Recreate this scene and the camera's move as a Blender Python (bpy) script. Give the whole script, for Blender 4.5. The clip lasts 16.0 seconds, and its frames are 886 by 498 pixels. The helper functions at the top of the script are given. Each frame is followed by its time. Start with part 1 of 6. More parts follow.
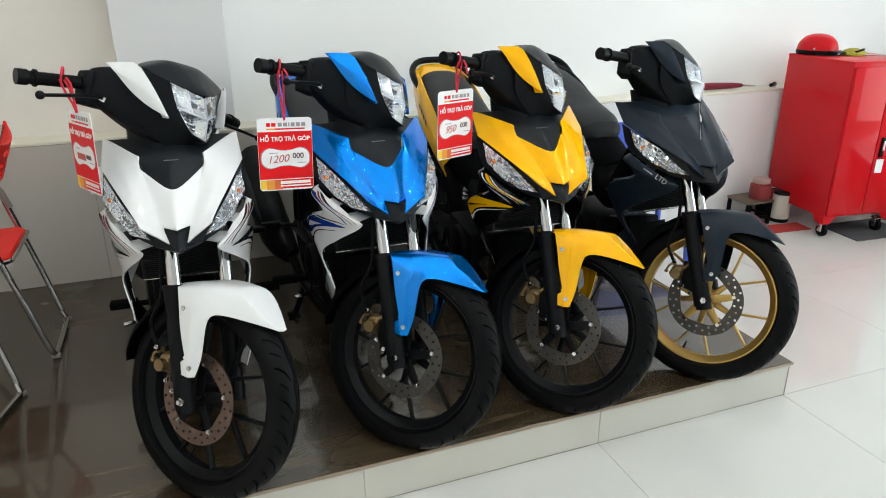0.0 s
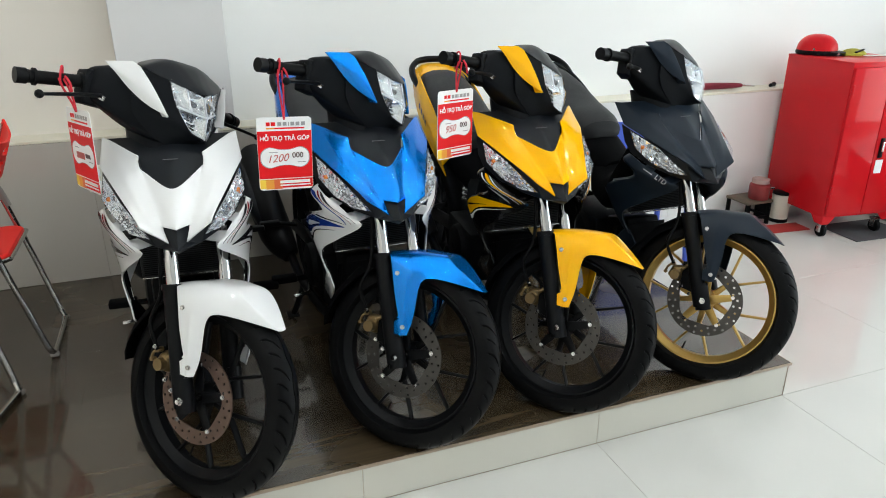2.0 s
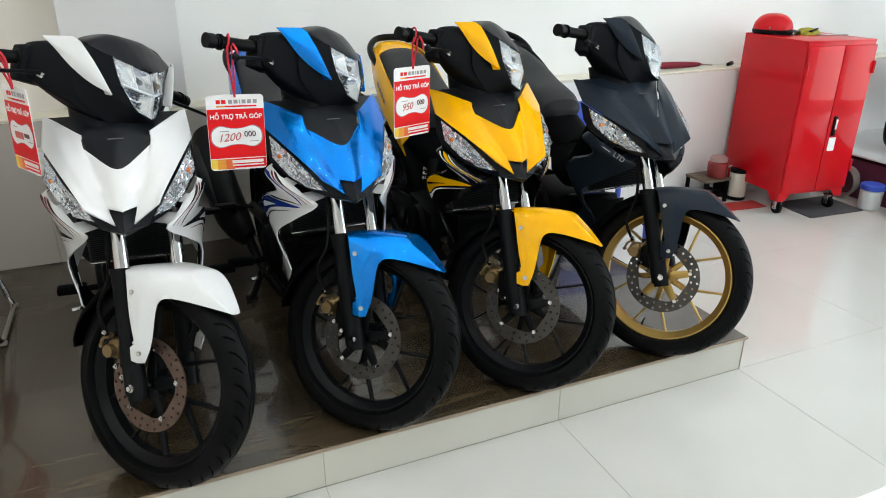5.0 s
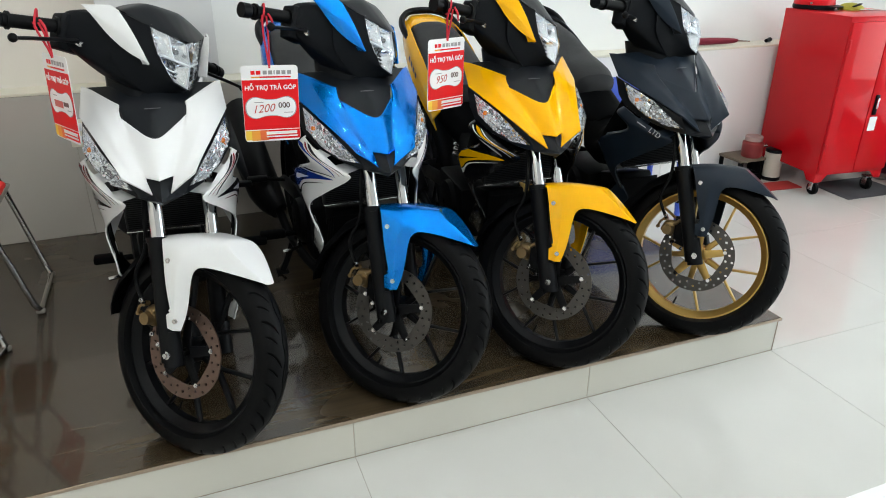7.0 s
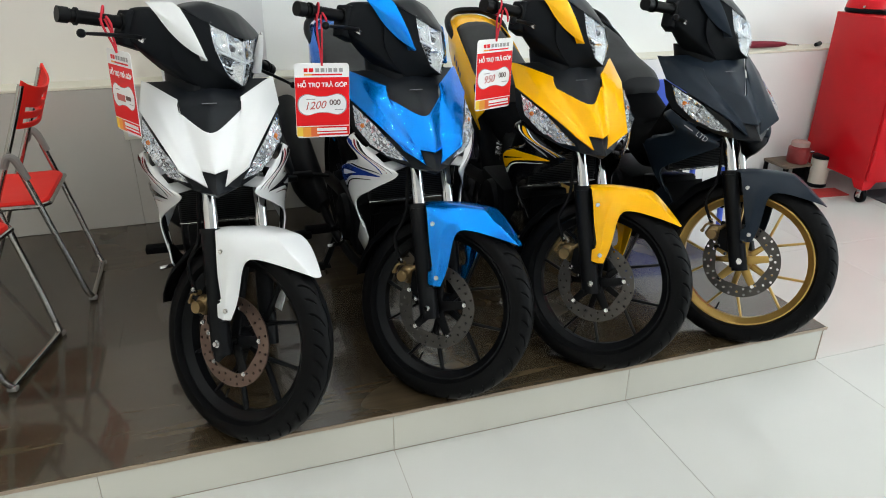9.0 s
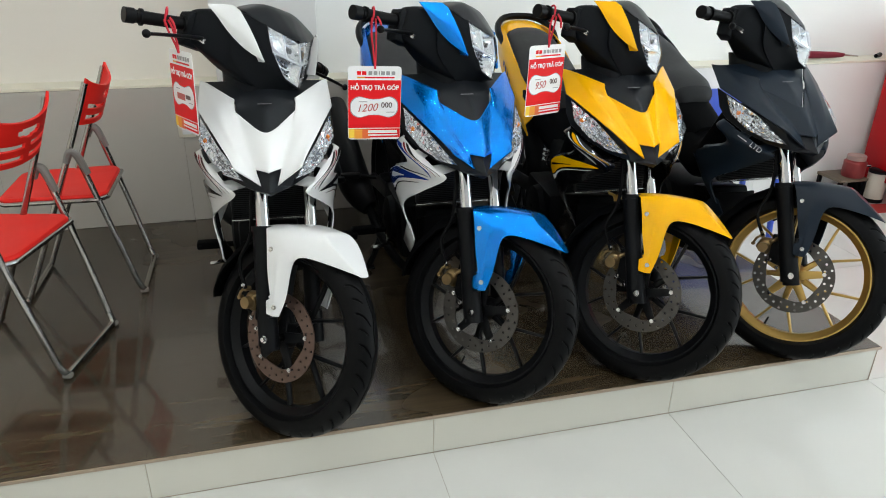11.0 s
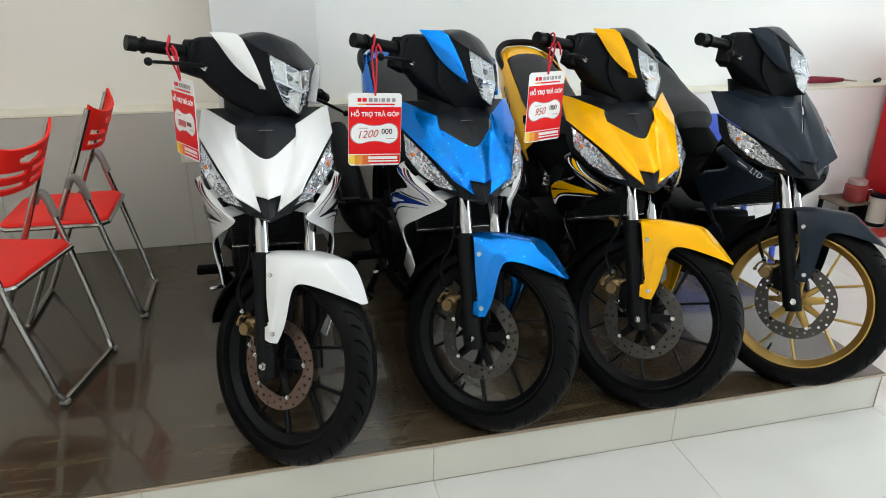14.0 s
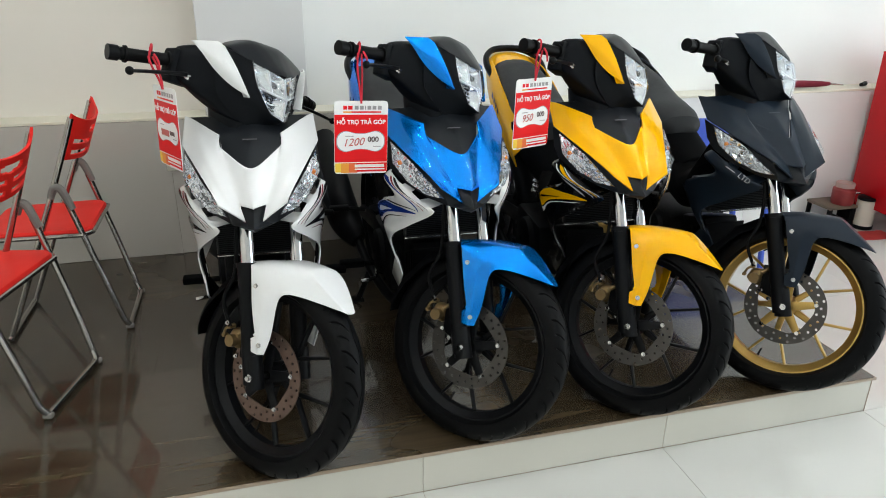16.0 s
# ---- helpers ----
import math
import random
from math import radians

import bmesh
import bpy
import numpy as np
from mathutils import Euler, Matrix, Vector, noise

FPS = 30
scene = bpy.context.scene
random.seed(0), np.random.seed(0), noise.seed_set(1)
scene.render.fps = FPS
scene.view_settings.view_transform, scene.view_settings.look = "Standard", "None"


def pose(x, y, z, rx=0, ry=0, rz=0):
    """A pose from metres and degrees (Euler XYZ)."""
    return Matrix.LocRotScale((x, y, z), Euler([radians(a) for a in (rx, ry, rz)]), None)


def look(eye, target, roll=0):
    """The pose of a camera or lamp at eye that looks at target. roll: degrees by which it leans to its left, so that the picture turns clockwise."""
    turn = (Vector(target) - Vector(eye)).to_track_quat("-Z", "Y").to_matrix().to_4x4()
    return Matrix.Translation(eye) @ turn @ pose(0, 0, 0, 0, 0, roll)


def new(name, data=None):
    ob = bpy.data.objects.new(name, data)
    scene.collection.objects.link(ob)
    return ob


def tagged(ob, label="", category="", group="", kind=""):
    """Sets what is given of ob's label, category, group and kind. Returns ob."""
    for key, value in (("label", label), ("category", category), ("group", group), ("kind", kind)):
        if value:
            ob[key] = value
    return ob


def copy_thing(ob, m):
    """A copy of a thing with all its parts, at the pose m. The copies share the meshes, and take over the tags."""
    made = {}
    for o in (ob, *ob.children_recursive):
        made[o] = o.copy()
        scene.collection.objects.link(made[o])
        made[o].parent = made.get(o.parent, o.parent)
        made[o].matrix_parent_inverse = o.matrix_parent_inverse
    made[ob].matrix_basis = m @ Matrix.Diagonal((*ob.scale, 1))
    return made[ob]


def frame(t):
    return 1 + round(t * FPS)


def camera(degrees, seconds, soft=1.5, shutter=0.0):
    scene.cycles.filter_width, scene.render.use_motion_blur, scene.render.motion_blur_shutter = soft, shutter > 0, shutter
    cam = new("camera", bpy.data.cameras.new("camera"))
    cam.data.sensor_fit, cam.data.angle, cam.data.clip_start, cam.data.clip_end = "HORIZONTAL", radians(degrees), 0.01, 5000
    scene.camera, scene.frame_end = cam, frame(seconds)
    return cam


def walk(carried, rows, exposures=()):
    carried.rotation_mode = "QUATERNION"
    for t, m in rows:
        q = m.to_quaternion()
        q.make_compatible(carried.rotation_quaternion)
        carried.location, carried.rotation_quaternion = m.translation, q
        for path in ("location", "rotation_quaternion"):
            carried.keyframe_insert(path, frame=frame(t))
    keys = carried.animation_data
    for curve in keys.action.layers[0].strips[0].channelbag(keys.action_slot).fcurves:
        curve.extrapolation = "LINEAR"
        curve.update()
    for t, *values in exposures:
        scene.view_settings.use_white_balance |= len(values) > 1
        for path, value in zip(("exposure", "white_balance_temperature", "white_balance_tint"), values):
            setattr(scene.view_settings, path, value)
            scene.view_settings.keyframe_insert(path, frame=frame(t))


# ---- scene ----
cam = camera(65.6, 16.0, 1.0)
PATH = [
    (0, (-1.949, -1.608, 1.446), (-1.298, 0.137, 0.72), -0.4),
    (0.5, (-1.949, -1.609, 1.452), (-1.3, 0.136, 0.722), -0.3),
    (1, (-1.947, -1.604, 1.455), (-1.298, 0.139, 0.719), -0.2),
    (1.5, (-1.945, -1.607, 1.453), (-1.288, 0.133, 0.716), -0.2),
    (2, (-1.95, -1.605, 1.449), (-1.296, 0.138, 0.719), -0.2),
    (2.5, (-1.947, -1.607, 1.456), (-1.283, 0.134, 0.73), 0.0),
    (3, (-1.941, -1.608, 1.456), (-1.244, 0.122, 0.734), 0.1),
    (3.5, (-1.933, -1.609, 1.457), (-1.217, 0.11, 0.728), 0.0),
    (4, (-1.917, -1.599, 1.451), (-1.186, 0.112, 0.718), -0.1),
    (4.2, (-1.914, -1.599, 1.448), (-1.173, 0.106, 0.71), -0.1),
    (6.3, (-1.939, -1.592, 1.412), (-1.239, 0.087, 0.58), 0.1),
    (6.5, (-1.936, -1.589, 1.414), (-1.248, 0.094, 0.582), 0.0),
    (7, (-1.943, -1.59, 1.415), (-1.28, 0.104, 0.584), 0.1),
    (7.5, (-1.947, -1.588, 1.413), (-1.305, 0.11, 0.574), 0.1),
    (8, (-1.966, -1.611, 1.42), (-1.335, 0.093, 0.584), 0.2),
    (8.5, (-1.966, -1.594, 1.417), (-1.369, 0.119, 0.577), 0.4),
    (9, (-1.982, -1.597, 1.42), (-1.407, 0.127, 0.587), 0.4),
    (9.5, (-1.992, -1.603, 1.42), (-1.447, 0.137, 0.598), 0.4),
    (10, (-2.003, -1.601, 1.42), (-1.49, 0.149, 0.599), 0.5),
    (12.5, (-2.005, -1.589, 1.421), (-1.555, 0.179, 0.6), 1.0),
    (13, (-2.004, -1.585, 1.421), (-1.543, 0.183, 0.608), 0.8),
    (13.5, (-2.001, -1.588, 1.426), (-1.541, 0.196, 0.647), 0.8),
    (14, (-1.996, -1.59, 1.428), (-1.527, 0.198, 0.665), 0.7),
    (14.5, (-1.989, -1.573, 1.425), (-1.503, 0.212, 0.665), 0.8),
    (15, (-1.987, -1.576, 1.426), (-1.5, 0.21, 0.671), 0.8),
    (15.5, (-1.987, -1.576, 1.424), (-1.498, 0.213, 0.677), 0.7),
    (16, (-1.981, -1.574, 1.431), (-1.487, 0.213, 0.681), 0.5),
]
walk(cam, [(t, look(eye, target, roll)) for t, eye, target, roll in PATH])

# ---------------------------------------------------------------- world and light
PLAT = 0.142            # height of the display platform
CEIL = 3.2

world = bpy.data.worlds.new("world")
world.use_nodes = True
scene.world = world
nt = world.node_tree
sky = nt.nodes.new("ShaderNodeTexSky")
sky.sky_type, sky.sun_disc = "NISHITA", False
sky.sun_elevation, sky.sun_rotation = radians(42), radians(120)
nt.nodes["Background"].inputs["Strength"].default_value = 0.10
nt.links.new(sky.outputs[0], nt.nodes["Background"].inputs["Color"])


def area_lamp(name, m, size, power, colour):
    lamp = bpy.data.lights.new(name, "AREA")
    lamp.shape, lamp.size, lamp.size_y, lamp.energy, lamp.color = "RECTANGLE", size[0], size[1], power, colour
    ob = new(name, lamp)
    ob.matrix_world = m
    return ob


# daylight through the shop front (east) and the street side (south)
area_lamp("daylight_east", look((4.88, -1.6, 1.55), (0, 0.4, 1.9)), (4.6, 2.5), 128, (0.865, 0.965, 1.0))
area_lamp("daylight_south", look((1.9, -4.88, 1.6), (0.2, 0, 2.1)), (5.2, 2.5), 16, (0.875, 0.965, 1.0))

# ---------------------------------------------------------------- materials
MATS = {}


def mat(name, colour, rough=0.5, metal=0.0, vary=0.06, scale=8.0, bump=0.0, bump_scale=60.0, coat=0.0, spec=0.5, rvary=0.06, glow=0.0, coat_rough=0.03, coat_ior=1.5):
    if name in MATS:
        return MATS[name]
    m = bpy.data.materials.new(name)
    m.use_nodes = True
    t = m.node_tree
    b = t.nodes["Principled BSDF"]
    b.inputs["Metallic"].default_value = metal
    b.inputs["Coat Weight"].default_value = coat
    b.inputs["Coat Roughness"].default_value = coat_rough
    b.inputs["Coat IOR"].default_value = coat_ior
    b.inputs["Specular IOR Level"].default_value = spec
    co = t.nodes.new("ShaderNodeTexCoord")
    n = t.nodes.new("ShaderNodeTexNoise")
    n.inputs["Scale"].default_value, n.inputs["Detail"].default_value = scale, 6.0
    t.links.new(co.outputs["Object"], n.inputs["Vector"])
    mix = t.nodes.new("ShaderNodeMix")
    mix.data_type = "RGBA"
    lo = [max(0, c * (1 - vary)) for c in colour]
    hi = [min(1, c * (1 + vary)) for c in colour]
    mix.inputs[6].default_value, mix.inputs[7].default_value = (*lo, 1), (*hi, 1)
    t.links.new(n.outputs["Fac"], mix.inputs[0])
    t.links.new(mix.outputs[2], b.inputs["Base Color"])
    r = t.nodes.new("ShaderNodeMapRange")
    r.inputs[3].default_value, r.inputs[4].default_value = max(0.01, rough - rvary), min(1, rough + rvary)
    n2 = t.nodes.new("ShaderNodeTexNoise")
    n2.inputs["Scale"].default_value, n2.inputs["Detail"].default_value = scale * 3.1, 4.0
    t.links.new(co.outputs["Object"], n2.inputs["Vector"])
    t.links.new(n2.outputs["Fac"], r.inputs[0])
    t.links.new(r.outputs[0], b.inputs["Roughness"])
    if bump:
        n3 = t.nodes.new("ShaderNodeTexNoise")
        n3.inputs["Scale"].default_value, n3.inputs["Detail"].default_value = bump_scale, 3.0
        t.links.new(co.outputs["Object"], n3.inputs["Vector"])
        bp = t.nodes.new("ShaderNodeBump")
        bp.inputs["Strength"].default_value, bp.inputs["Distance"].default_value = bump, 0.002
        t.links.new(n3.outputs["Fac"], bp.inputs["Height"])
        t.links.new(bp.outputs[0], b.inputs["Normal"])
    if glow:
        b.inputs["Emission Color"].default_value = (*colour, 1)
        b.inputs["Emission Strength"].default_value = glow
    MATS[name] = m
    return m


def clear_material():
    m = bpy.data.materials.new("clear_lens")
    m.use_nodes = True
    t = m.node_tree
    t.nodes.remove(t.nodes["Principled BSDF"])
    tr, gl, mx = (t.nodes.new(k) for k in ("ShaderNodeBsdfTransparent", "ShaderNodeBsdfGlossy", "ShaderNodeMixShader"))
    tr.inputs[0].default_value = (0.96, 0.97, 0.98, 1)
    gl.inputs["Roughness"].default_value = 0.03
    lw, pw, ma = t.nodes.new("ShaderNodeLayerWeight"), t.nodes.new("ShaderNodeMath"), t.nodes.new("ShaderNodeMath")
    lw.inputs[0].default_value = 0.5
    pw.operation, ma.operation = "POWER", "MULTIPLY_ADD"
    pw.inputs[1].default_value = 5.0
    ma.inputs[1].default_value, ma.inputs[2].default_value = 0.9, 0.035
    t.links.new(lw.outputs["Facing"], pw.inputs[0])
    t.links.new(pw.outputs[0], ma.inputs[0])
    t.links.new(ma.outputs[0], mx.inputs[0])
    t.links.new(tr.outputs[0], mx.inputs[1])
    t.links.new(gl.outputs[0], mx.inputs[2])
    t.links.new(mx.outputs[0], t.nodes["Material Output"].inputs[0])
    return m


def plank_material():
    """Dark wood-look porcelain planks, grain along x."""
    m = bpy.data.materials.new("wood_look_tile")
    m.use_nodes = True
    t = m.node_tree
    b = t.nodes["Principled BSDF"]
    co = t.nodes.new("ShaderNodeTexCoord")
    mp = t.nodes.new("ShaderNodeMapping")
    geo = t.nodes.new("ShaderNodeNewGeometry")
    mp.inputs["Scale"].default_value = (1.0, 12.0, 1.0)
    t.links.new(geo.outputs["Position"], mp.inputs[0])
    n = t.nodes.new("ShaderNodeTexNoise")
    n.inputs["Scale"].default_value, n.inputs["Detail"].default_value, n.inputs["Roughness"].default_value = 2.3, 10.0, 0.64
    n.inputs["Distortion"].default_value = 0.5
    t.links.new(mp.outputs[0], n.inputs["Vector"])
    n2 = t.nodes.new("ShaderNodeTexNoise")
    n2.inputs["Scale"].default_value, n2.inputs["Detail"].default_value = 1.7, 3.0
    t.links.new(geo.outputs["Position"], n2.inputs["Vector"])
    ramp = t.nodes.new("ShaderNodeValToRGB")
    e = ramp.color_ramp.elements
    e[0].position, e[0].color = 0.28, (0.0120, 0.0080, 0.0039, 1)
    e[1].position, e[1].color = 0.74, (0.082, 0.058, 0.032, 1)
    mid = e.new(0.5)
    mid.color = (0.041, 0.028, 0.0147, 1)
    add = t.nodes.new("ShaderNodeMath")
    add.operation = "MULTIPLY_ADD"
    add.inputs[1].default_value, add.inputs[2].default_value = 0.35, -0.17
    t.links.new(n2.outputs["Fac"], add.inputs[0])
    s = t.nodes.new("ShaderNodeMath")
    t.links.new(add.outputs[0], s.inputs[0])
    t.links.new(n.outputs["Fac"], s.inputs[1])
    inf = t.nodes.new("ShaderNodeObjectInfo")
    ov = t.nodes.new("ShaderNodeMath")
    ov.operation = "MULTIPLY_ADD"
    ov.inputs[1].default_value, ov.inputs[2].default_value = 0.08, -0.04
    t.links.new(inf.outputs["Random"], ov.inputs[0])
    s2 = t.nodes.new("ShaderNodeMath")
    t.links.new(s.outputs[0], s2.inputs[0])
    t.links.new(ov.outputs[0], s2.inputs[1])
    t.links.new(s2.outputs[0], ramp.inputs[0])
    t.links.new(ramp.outputs[0], b.inputs["Base Color"])
    r = t.nodes.new("ShaderNodeMapRange")
    r.inputs[3].default_value, r.inputs[4].default_value = 0.20, 0.32
    t.links.new(n2.outputs["Fac"], r.inputs[0])
    t.links.new(r.outputs[0], b.inputs["Roughness"])
    bp = t.nodes.new("ShaderNodeBump")
    b.inputs["Specular IOR Level"].default_value = 0.5
    b.inputs["Coat Weight"].default_value, b.inputs["Coat Roughness"].default_value = 0.64, 0.06
    bp.inputs["Strength"].default_value, bp.inputs["Distance"].default_value = 0.10, 0.003
    t.links.new(n.outputs["Fac"], bp.inputs["Height"])
    t.links.new(bp.outputs[0], b.inputs["Normal"])
    return m


M_FLOOR = mat("polished_floor_tile", (0.585, 0.58, 0.545), 0.30, vary=0.07, scale=2.4, rvary=0.04, spec=0.25, coat=0.8, coat_rough=0.02, coat_ior=1.50)
M_GROUT = mat("grout", (0.34, 0.29, 0.22), 0.85, vary=0.25, scale=30)
M_CREAM = mat("cream_tile", (0.57, 0.55, 0.475), 0.20, vary=0.06, scale=3.0, rvary=0.02, spec=0.2, coat=1.0, coat_rough=0.04, coat_ior=2.2)
M_PLANK = plank_material()
M_EDGE = mat("brown_edge_trim", (0.31, 0.235, 0.17), 0.35, vary=0.2)
M_WALL = mat("painted_wall", (0.85, 0.855, 0.835), 0.62, vary=0.025, scale=1.6, bump=0.06, bump_scale=240)
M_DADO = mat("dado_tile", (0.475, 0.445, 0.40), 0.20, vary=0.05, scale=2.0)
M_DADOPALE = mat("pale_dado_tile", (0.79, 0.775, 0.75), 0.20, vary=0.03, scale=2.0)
M_LEDGE = mat("cream_ledge", (0.74, 0.70, 0.58), 0.35, vary=0.05, scale=3.0)
M_WARMWALL = mat("warm_cream_wall", (0.76, 0.72, 0.65), 0.62, vary=0.03, scale=1.6, bump=0.06, bump_scale=240)
M_PILLAR = mat("grey_white_pillar_paint", (0.69, 0.69, 0.685), 0.6, vary=0.03, scale=1.8, bump=0.05, bump_scale=240)
M_CEIL = mat("ceiling_paint", (0.82, 0.82, 0.80), 0.8, vary=0.02)
M_FRAME = mat("window_aluminium", (0.55, 0.56, 0.58), 0.35, 0.9)
M_WHITE = mat("white_pearl_paint", (0.71, 0.71, 0.705), 0.45, vary=0.01, coat=1.0, spec=0.25, rvary=0.03, coat_rough=0.03)
M_BLUE = mat("blue_metallic_paint", (0.0, 0.215, 0.72), 0.27, 0.85, vary=0.005, coat=0.8, spec=0.0, rvary=0.004, coat_rough=0.02, coat_ior=1.40)
M_BLUE.node_tree.nodes["Principled BSDF"].inputs["Specular Tint"].default_value = (0.05, 0.45, 1.0, 1.0)
M_YELLOW = mat("yellow_paint", (0.88, 0.43, 0.0), 0.30, vary=0.015, coat=0.7, spec=0.02, rvary=0.03, coat_rough=0.03)
M_MATTE = mat("matte_grey_paint", (0.0070, 0.0128, 0.0215), 0.38, 0.0, vary=0.03, rvary=0.01, spec=0.20)
M_GLOSSBLACK = mat("gloss_black_paint", (0.0035, 0.0035, 0.0040), 0.18, vary=0.05, coat=0.3, spec=0.2)
M_PLASTIC = mat("black_textured_plastic", (0.0040, 0.0049, 0.0064), 0.46, vary=0.15, scale=14, bump=0.10, bump_scale=420, spec=0.095)
M_SATIN = mat("satin_black_plastic", (0.0060, 0.0074, 0.0098), 0.36, vary=0.10, scale=10, spec=0.18)
M_RUBBER = mat("tyre_rubber", (0.0032, 0.0033, 0.0036), 0.44, vary=0.25, scale=18, bump=0.05, bump_scale=300, spec=0.08)
M_SEAT = mat("black_seat_vinyl", (0.0150, 0.0160, 0.0175), 0.55, vary=0.12, bump=0.2, bump_scale=500, spec=0.25)
M_CHROME = mat("chrome", (0.62, 0.62, 0.63), 0.09, 1.0, vary=0.02, rvary=0.03)
M_STEEL = mat("brushed_steel", (0.55, 0.54, 0.53), 0.24, 1.0, vary=0.10, scale=20)
M_DISC = mat("brake_disc_steel", (0.165, 0.112, 0.092), 0.48, 0.9, vary=0.12, scale=25)
M_DISCGREY = mat("grey_disc_steel", (0.085, 0.080, 0.074), 0.48, 0.9, vary=0.12, scale=25)
M_GOLD = mat("gold_rim_paint", (0.44, 0.285, 0.085), 0.30, 0.80, vary=0.06)
M_BRONZE = mat("gold_caliper", (0.23, 0.155, 0.070), 0.40, 0.7, vary=0.25, scale=40, bump=0.15, bump_scale=120)
M_DARKMETAL = mat("black_painted_metal", (0.0042, 0.0045, 0.0052), 0.36, 0.0, vary=0.1, spec=0.11)
# inner plastic and engine: black deepened further, shade between the bikes in the colour
M_SHADEDPLASTIC = mat("matte_black_shaded_plastic", (0.0026, 0.0028, 0.0032), 0.60, vary=0.12, scale=16, bump=0.08, bump_scale=300, spec=0.02)
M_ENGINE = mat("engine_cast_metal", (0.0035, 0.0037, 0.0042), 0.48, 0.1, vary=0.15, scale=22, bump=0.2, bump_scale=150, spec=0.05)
M_REFLECT = mat("lamp_reflector", (0.84, 0.85, 0.87), 0.10, 0.88, vary=0.02, bump=0.10, bump_scale=60)
M_LAMPWHITE = mat("lamp_bowl", (0.72, 0.73, 0.75), 0.30, 0.25, vary=0.05)
M_LAMPBACK = mat("lamp_housing", (0.30, 0.30, 0.31), 0.22, 0.6, vary=0.1, bump=0.3, bump_scale=80)
M_AMBER = mat("amber_bulb", (0.75, 0.20, 0.03), 0.15, vary=0.03, coat=0.5)
M_REDLENS = mat("red_lens", (0.45, 0.01, 0.01), 0.15, vary=0.03, coat=0.5)
M_RED = mat("red_plastic", (0.78, 0.020, 0.014), 0.48, vary=0.03, scale=5, spec=0.22)
M_REDPAINT = mat("red_cabinet_paint", (0.56, 0.005, 0.011), 0.35, vary=0.05, scale=3.0, coat=0.35, spec=0.08, coat_rough=0.06)
M_TUBE = mat("chrome_chair_tube", (0.44, 0.42, 0.40), 0.20, 1.0, vary=0.05)
M_GREYCAP = mat("grey_plastic_cap", (0.19, 0.175, 0.16), 0.45)
M_PAPER = mat("tag_white_card", (0.82, 0.82, 0.82), 0.35, vary=0.02)
M_TAGRED = mat("tag_red_print", (0.74, 0.012, 0.016), 0.35, vary=0.04, spec=0.15)
M_TAGORANGE = mat("tag_orange_print", (0.80, 0.32, 0.03), 0.30, vary=0.05)
M_TAGYELLOW = mat("tag_yellow_print", (0.85, 0.58, 0.05), 0.30, vary=0.05)
M_INKGREY = mat("grey_print", (0.30, 0.29, 0.30), 0.4)
M_INKBLACK = mat("black_print", (0.10, 0.06, 0.06), 0.4)
M_INKRED = mat("red_marker", (0.50, 0.10, 0.09), 0.4)
M_CORD = mat("red_cord", (0.55, 0.012, 0.03), 0.7, vary=0.15, scale=40)
M_DECALBLUE = mat("blue_decal", (0.008, 0.032, 0.22), 0.25, coat=0.5)
M_DECALDARK = mat("dark_decal", (0.012, 0.012, 0.016), 0.25, coat=0.5)
M_DECALRED = mat("dark_red_decal", (0.22, 0.012, 0.02), 0.25, coat=0.5)
M_DECALGREY = mat("silver_decal", (0.30, 0.30, 0.30), 0.3, 0.3)
M_UMBRELLA = mat("maroon_cloth", (0.20, 0.012, 0.03), 0.8, vary=0.2, scale=30)
M_WOOD = mat("worn_stool_wood", (0.11, 0.08, 0.055), 0.6, vary=0.3, scale=12)
M_MAT = mat("dark_rubber_mat", (0.05, 0.05, 0.055), 0.8, vary=0.2, bump=0.2)
M_REDMAT = mat("red_floor_mat", (0.40, 0.03, 0.025), 0.7, vary=0.25, scale=20)
M_JAR = mat("dull_red_plastic", (0.22, 0.022, 0.022), 0.45, vary=0.3, scale=25)
M_FIN = mat("dull_radiator_fin", (0.016, 0.0165, 0.018), 0.5, 0.3, vary=0.1)
M_EMBLEM = mat("dim_grey_emblem", (0.10, 0.10, 0.105), 0.35, 0.5)
M_BLUEPLASTIC = mat("blue_plastic", (0.04, 0.09, 0.50), 0.35, vary=0.05)
M_CLEARBOX = mat("frosted_plastic", (0.62, 0.66, 0.66), 0.35, vary=0.05)
M_BULB = mat("downlight_glow", (0.93, 0.98, 1.0), 0.5, vary=0.0, glow=365.0)
M_CLEAR = clear_material()

# ---------------------------------------------------------------- mesh helpers


def link(name, bm, material, parent=None, label="", smooth=True, angle=35):
    me = bpy.data.meshes.new(name)
    bmesh.ops.recalc_face_normals(bm, faces=bm.faces)
    for fc in bm.faces:
        fc.smooth = smooth
    if smooth:
        for ed in bm.edges:
            ed.smooth = not (len(ed.link_faces) == 2 and ed.calc_face_angle(0) > radians(angle))
    bm.to_mesh(me)
    bm.free()
    me.materials.append(material)
    ob = new(name, me)
    if parent:
        ob.parent = parent
    if label:
        ob["label"] = label
    return ob


def part(name, bm, material, parent, label="", smooth=True, angle=35):
    return link(name, bm, material, parent, label, smooth, angle)


def moved(bm, m):
    bmesh.ops.transform(bm, matrix=m, verts=bm.verts)
    return bm


def join(*bms):
    out = bmesh.new()
    for b in bms:
        me = bpy.data.meshes.new("tmp")
        b.to_mesh(me)
        b.free()
        out.from_mesh(me)
        bpy.data.meshes.remove(me)
    return out


